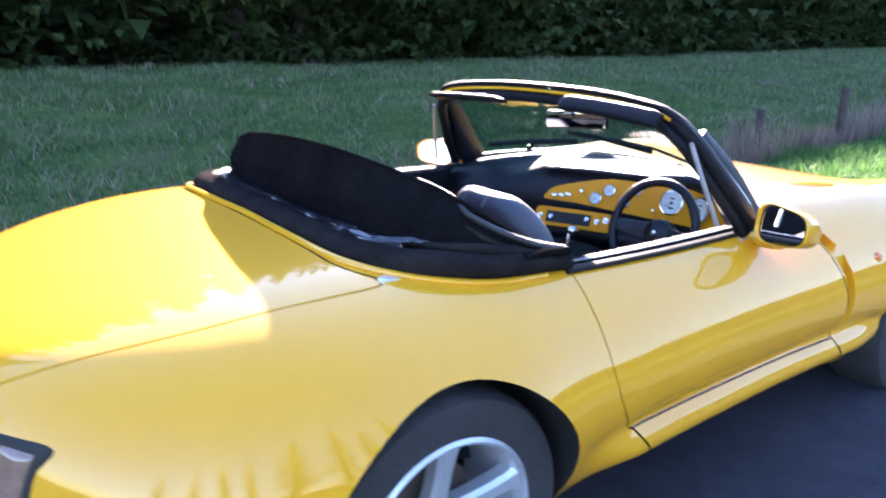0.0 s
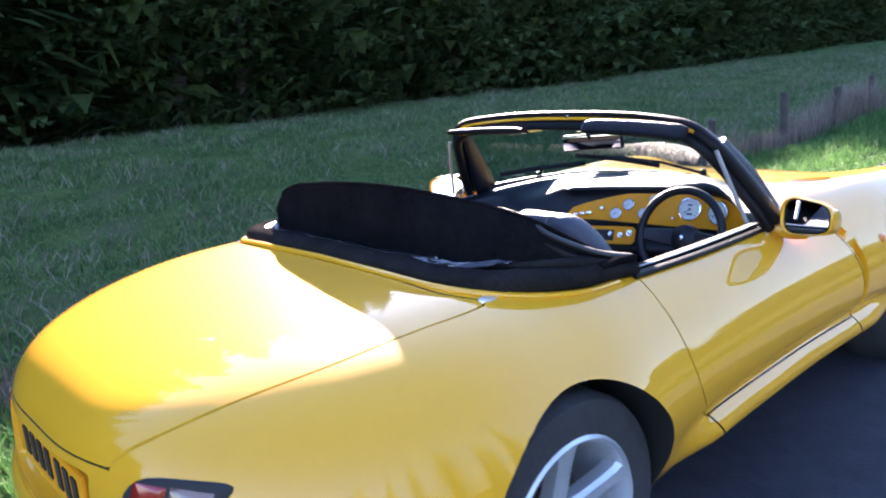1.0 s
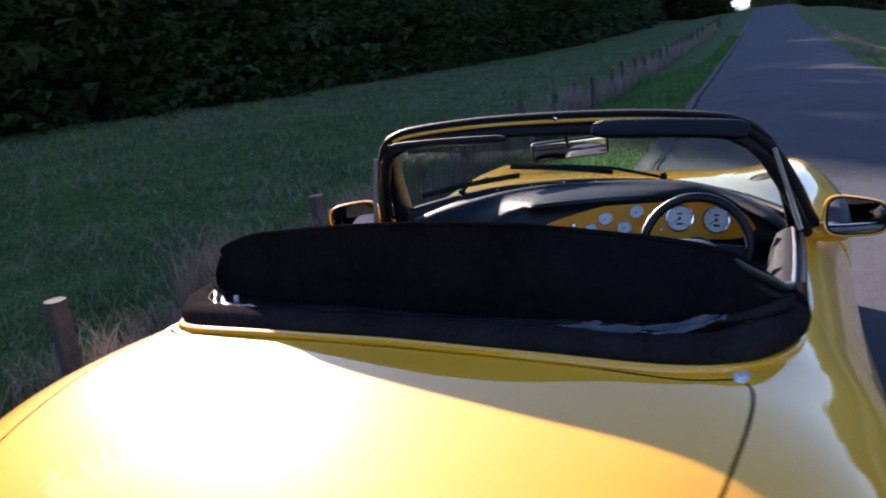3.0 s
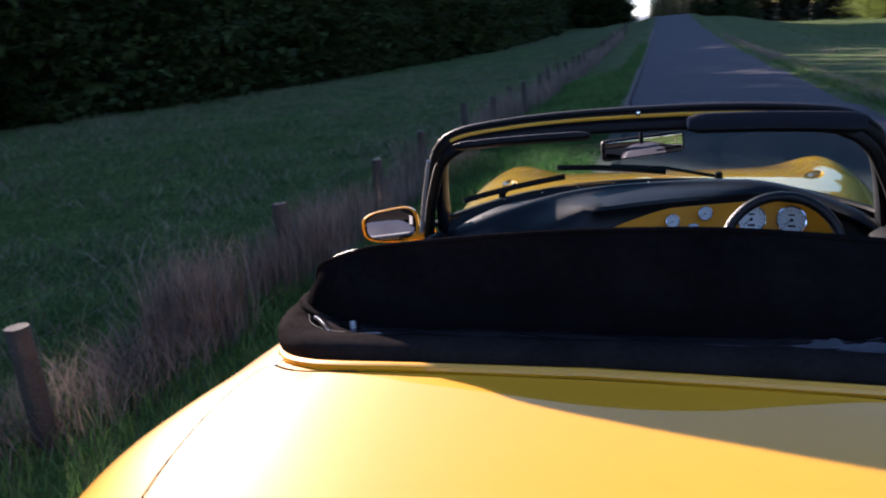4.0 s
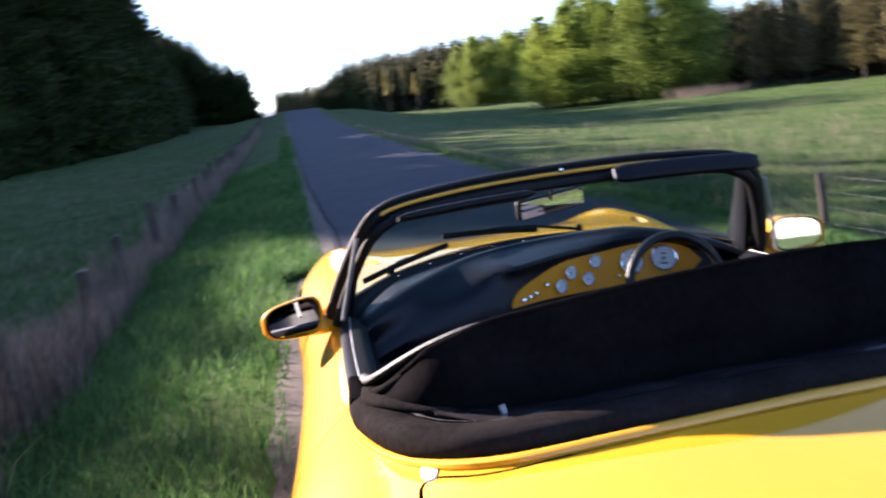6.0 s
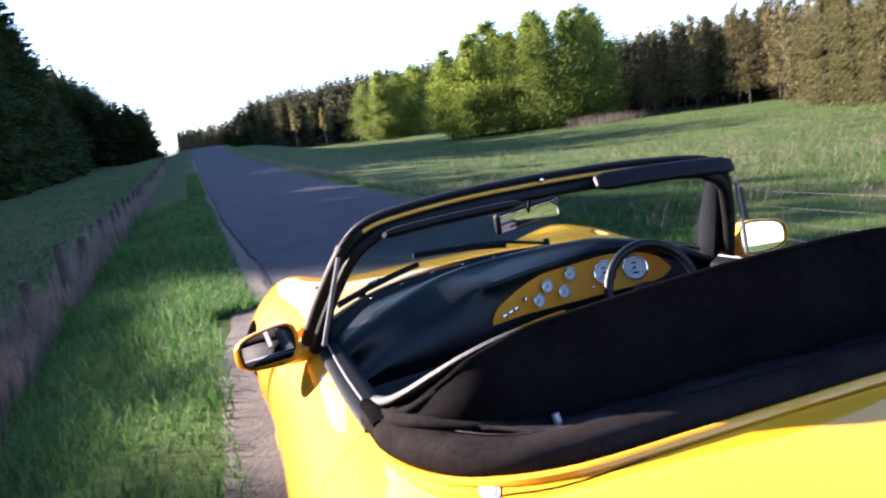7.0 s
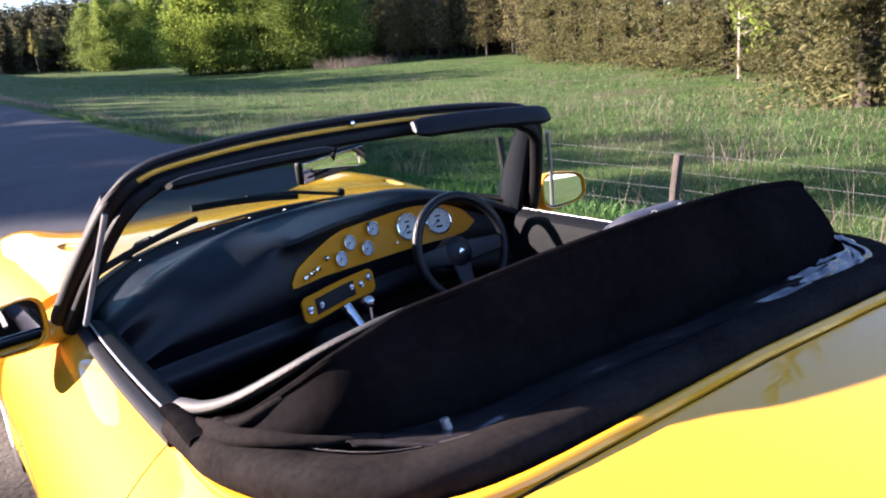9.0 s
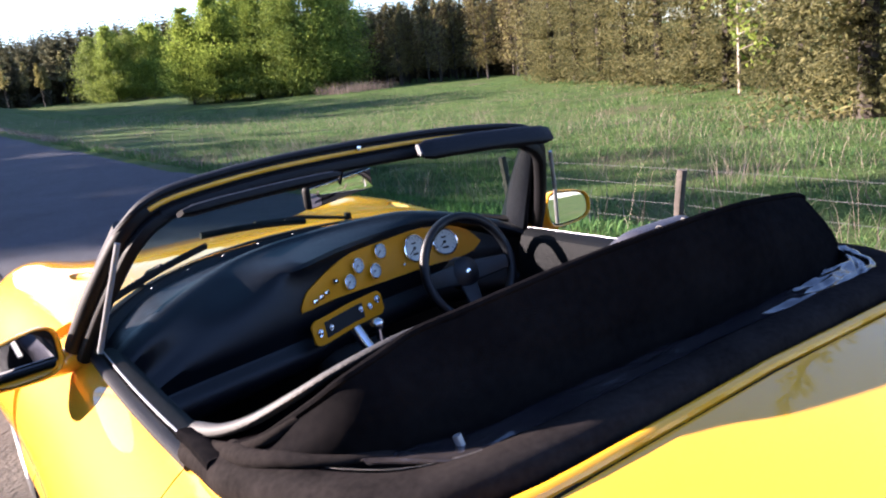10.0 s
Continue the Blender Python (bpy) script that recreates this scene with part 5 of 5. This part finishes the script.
def stand(proto, r, y, turn, scale, group):
    if proto not in used:
        used.add(proto)
        x = r - LEAN * y
        proto.scale = (scale, scale, scale)
        proto.location, proto.rotation_euler = (x, y, ground_z(x, y) - 0.05), (0, 0, radians(turn))
        tagged(proto, group=group)
        return proto
    base = proto.scale[0]
    x = r - LEAN * y
    proto_scale = proto.scale.copy()
    proto.scale = (scale, scale, scale)
    c = copy_thing(proto, pose(x, y, ground_z(x, y) - 0.05, 0, 0, turn))
    proto.scale = proto_scale
    return tagged(c, group=group)


deep = []
GRAZE = math.tan(radians(SUN_EL)) / math.sin(radians(SUN_AZ))


def tall(lit):
    """How the plantation's height changes along it; lit is the place by the car that a tree shades."""
    base = 1.27 - 0.04 * ease((lit - 5) / 6) + 0.75 * ease((lit - 32) / 26) - 0.62 * ease((lit - 95) / 25)
    return base * (random.uniform(0.96, 1.08) if 4 < lit < 34 else random.uniform(0.95, 1.06) if 34 <= lit < 70 else random.uniform(0.82, 1.18))


def merged_wood(name, proto, spots, label, mat):
    """Many like trees joined in one object."""
    crown = next(c for c in proto.children if c.name.startswith("crown"))
    co = np.zeros(len(crown.data.vertices) * 3)
    crown.data.vertices.foreach_get("co", co)
    co = co.reshape(-1, 3)
    out = []
    for x, y, a, sc in spots:
        c, d = math.cos(a) * sc, math.sin(a) * sc
        out.append(co @ np.array([[c, d, 0], [-d, c, 0], [0, 0, sc]]) + np.array([x, y, ground_z(x, y)]))
    return put(name, foliage_mesh(name, np.concatenate(out), mat), label=label, category="trees", kind="stuff")


# left: the plantation, with young low trees where the sun comes over it
for row, (off, step) in enumerate(((-20.0, 1.9), (-22.2, 2.1), (-21.0, 2.0), (-23.6, 2.3), (-25.0, 2.5), (-26.8, 2.6), (-28.5, 3.0), (-33.0, 3.4))):
    y = -46.0
    while y < 236:
        yy = y + random.uniform(-0.5, 0.5)
        r = off + random.uniform(-0.7, 0.7)
        x = r - LEAN * yy
        lit = yy + x / math.tan(radians(SUN_AZ))
        if -4.5 < lit < 7.5:
            stand(random.choice(low), r, yy, random.uniform(0, 360), random.uniform(0.97, 1.03) * abs(off) * GRAZE * 0.93 / 6.3, "plantation spruces")
            if row not in (2, 3, 7):
                stand(random.choice(low), r - 0.9, yy + 1.0, random.uniform(0, 360), random.uniform(1.38, 1.48) + 0.02 * row, "plantation spruces")
                stand(random.choice(low), r - 1.6, yy + 0.3, random.uniform(0, 360), random.uniform(1.38, 1.48) + 0.02 * row, "plantation spruces")
        else:
            if row < 2:
                stand(random.choice(dark), r, yy, random.uniform(0, 360), tall(lit), "plantation spruces")
            else:
                deep.append((x, yy, random.uniform(0, 6.28), tall(lit)))
        y += step * random.uniform(0.85, 1.2) * (1.0 if y < 60 else 1.6)

for k in range(34):
    f = k / 33
    yy = 150 + 105 * f + random.uniform(-2, 2)
    r = -17 + 7 * f + random.uniform(-1.5, 1.5)
    deep.append((r - LEAN * yy, yy, random.uniform(0, 6.28), random.uniform(0.75, 1.0) * (1.05 - 0.45 * f)))

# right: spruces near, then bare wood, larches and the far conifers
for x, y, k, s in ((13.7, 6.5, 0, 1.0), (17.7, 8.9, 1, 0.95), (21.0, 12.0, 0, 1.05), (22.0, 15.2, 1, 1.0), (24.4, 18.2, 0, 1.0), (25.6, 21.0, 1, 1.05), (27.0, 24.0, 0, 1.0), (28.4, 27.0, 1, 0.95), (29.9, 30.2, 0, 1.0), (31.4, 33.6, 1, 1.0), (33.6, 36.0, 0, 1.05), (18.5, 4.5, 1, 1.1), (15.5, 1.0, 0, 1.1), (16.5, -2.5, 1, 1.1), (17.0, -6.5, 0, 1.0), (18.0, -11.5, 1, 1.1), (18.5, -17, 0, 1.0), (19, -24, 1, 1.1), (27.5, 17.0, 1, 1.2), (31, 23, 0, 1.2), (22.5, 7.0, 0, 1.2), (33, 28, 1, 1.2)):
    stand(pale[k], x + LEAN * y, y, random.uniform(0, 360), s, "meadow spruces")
stand(birch[0], 19.2 + LEAN * 12.9, 12.9, 40, 1.15, "meadow spruces")
for k in range(64):
    f = random.random()
    x, y = 35 + 6 * f + random.uniform(-2.5, 8), 60 - 18 * f + random.uniform(0, 9)
    stand(bare[k % 2], x + LEAN * y, y, random.uniform(0, 360), random.uniform(0.72, 0.92), "far bare wood")
for x, y, k, s in ((21.4, 70.5, 0, 1.0), (22.9, 67.5, 1, 1.08), (24.4, 70.5, 0, 1.15), (25.6, 65.0, 1, 1.05), (27.2, 62.0, 0, 1.12), (28.8, 64.5, 1, 1.2), (30.4, 60.5, 0, 1.15), (32.0, 62.5, 1, 1.2), (27.0, 73.0, 1, 1.3), (31.0, 70.0, 0, 1.3), (34.5, 66.0, 1, 1.15), (19.8, 104, 0, 0.95), (21.8, 101, 1, 1.0), (24.0, 102, 0, 1.0), (26.3, 100, 1, 1.05), (23.0, 108, 0, 1.1), (28.0, 106, 1, 1.1)):
    stand(larch[k], x + LEAN * y, y, random.uniform(0, 360), s, "meadow larches")
for x, y, k, s in ((10.4, 108, 0, 0.95), (13.2, 112, 1, 0.9), (14.6, 109, 0, 0.85), (17.6, 111, 1, 1.05), (15.9, 113, 0, 0.8)):
    stand(sallow[k], x + LEAN * y, y, random.uniform(0, 360), s, "yellow sallows")
for x, y, k, s in ((0.9, 92, 0, 0.66), (2.0, 95, 1, 0.85), (3.1, 92, 0, 0.95), (4.3, 96, 1, 1.1), (5.6, 99, 0, 1.15)):
    stand(low[k], x + LEAN * y, y, random.uniform(0, 360), s, "far trees by the lane")

far_spots, crest_spots, wood_spots = [], [], []
EDGE = [(4.2, 5.2), (5.5, 5.9), (7.3, 6.6), (9.0, 8.2), (10.0, 9.3)]
RIDGE = [(0.0, 3.2), (1.3, 3.9), (2.9, 4.7), (5.0, 5.2), (8.0, 5.5), (15.0, 5.7), (26.0, 5.4), (48.0, 4.6)]


def topped(deg, d, el, full):
    """A tree's place and scale so that its top stands el degrees up from the lane by the car."""
    a = radians(deg)
    x, y = d * math.sin(a), d * math.cos(a)
    return x, y, random.uniform(0, 6.28), max(0.12, (1.3 + d * math.tan(radians(el)) - ground_z(x, y)) / full)


for k in range(460):
    deg = 1.6 + 46 * ((k + random.random()) / 460) ** 1.15
    d = random.uniform(116, 156) - 16 * ease((deg - 20) / 20)
    far_spots.append(topped(deg, d, keyed(deg, RIDGE) * random.uniform(0.86, 1.02), 12.6))
for k in range(70):
    deg = 29 + 14 * (k + random.random()) / 70
    wood_spots.append(topped(deg, random.uniform(76, 90) - 16 * ease((deg - 34) / 8), random.uniform(2.6, 3.9), 12.6))
for k in range(110):
    deg = -2.6 + 5.2 * (k + random.random()) / 110
    crest_spots.append(topped(deg, random.uniform(118, 160), random.uniform(2.6, 3.25), 8.6))
for k in range(70):
    deg = 4.3 + 5.5 * (k + random.random()) / 70
    deep.append(topped(-deg, random.uniform(150, 178), keyed(deg, EDGE) * random.uniform(0.84, 1.0), 12.6))
merged_wood("far_crest_trees", bare[0], crest_spots, "brown bare young trees beyond the crest", TWIGS)
merged_wood("far_conifers", back[0], far_spots, "conifer wood on the far rise, haze put into its pale grey-green", HAZED_WOOD)
merged_wood("bare_wood_depth", back[0], wood_spots, "trees deep in the bare wood, shade put into their dark colour", WOOD_DEPTH)
merged_wood("plantation_depth", back[0], deep, "dark spruces deep in the plantation", SPRUCE)
stand(back[0], -27.0, 12.0, 0, 0.6, "plantation spruces")

# far hill beyond the crest, its haze painted as a blue-grey colour
rows = []
for i in range(61):
    x = -500 + 1000 * i / 60
    h = 20 + 9 * noise.noise(Vector((x * 0.006, 1, 1))) + 14 * math.exp(-((x - 60) / 160) ** 2)
    rows.append([(x, 780, -10), (x, 860, h * 0.7), (x, 960, h), (x, 1100, h * 0.9)])
hill = part("far_hill", sheet(rows), HILL, None, "far hill, blue haze put into its colour")
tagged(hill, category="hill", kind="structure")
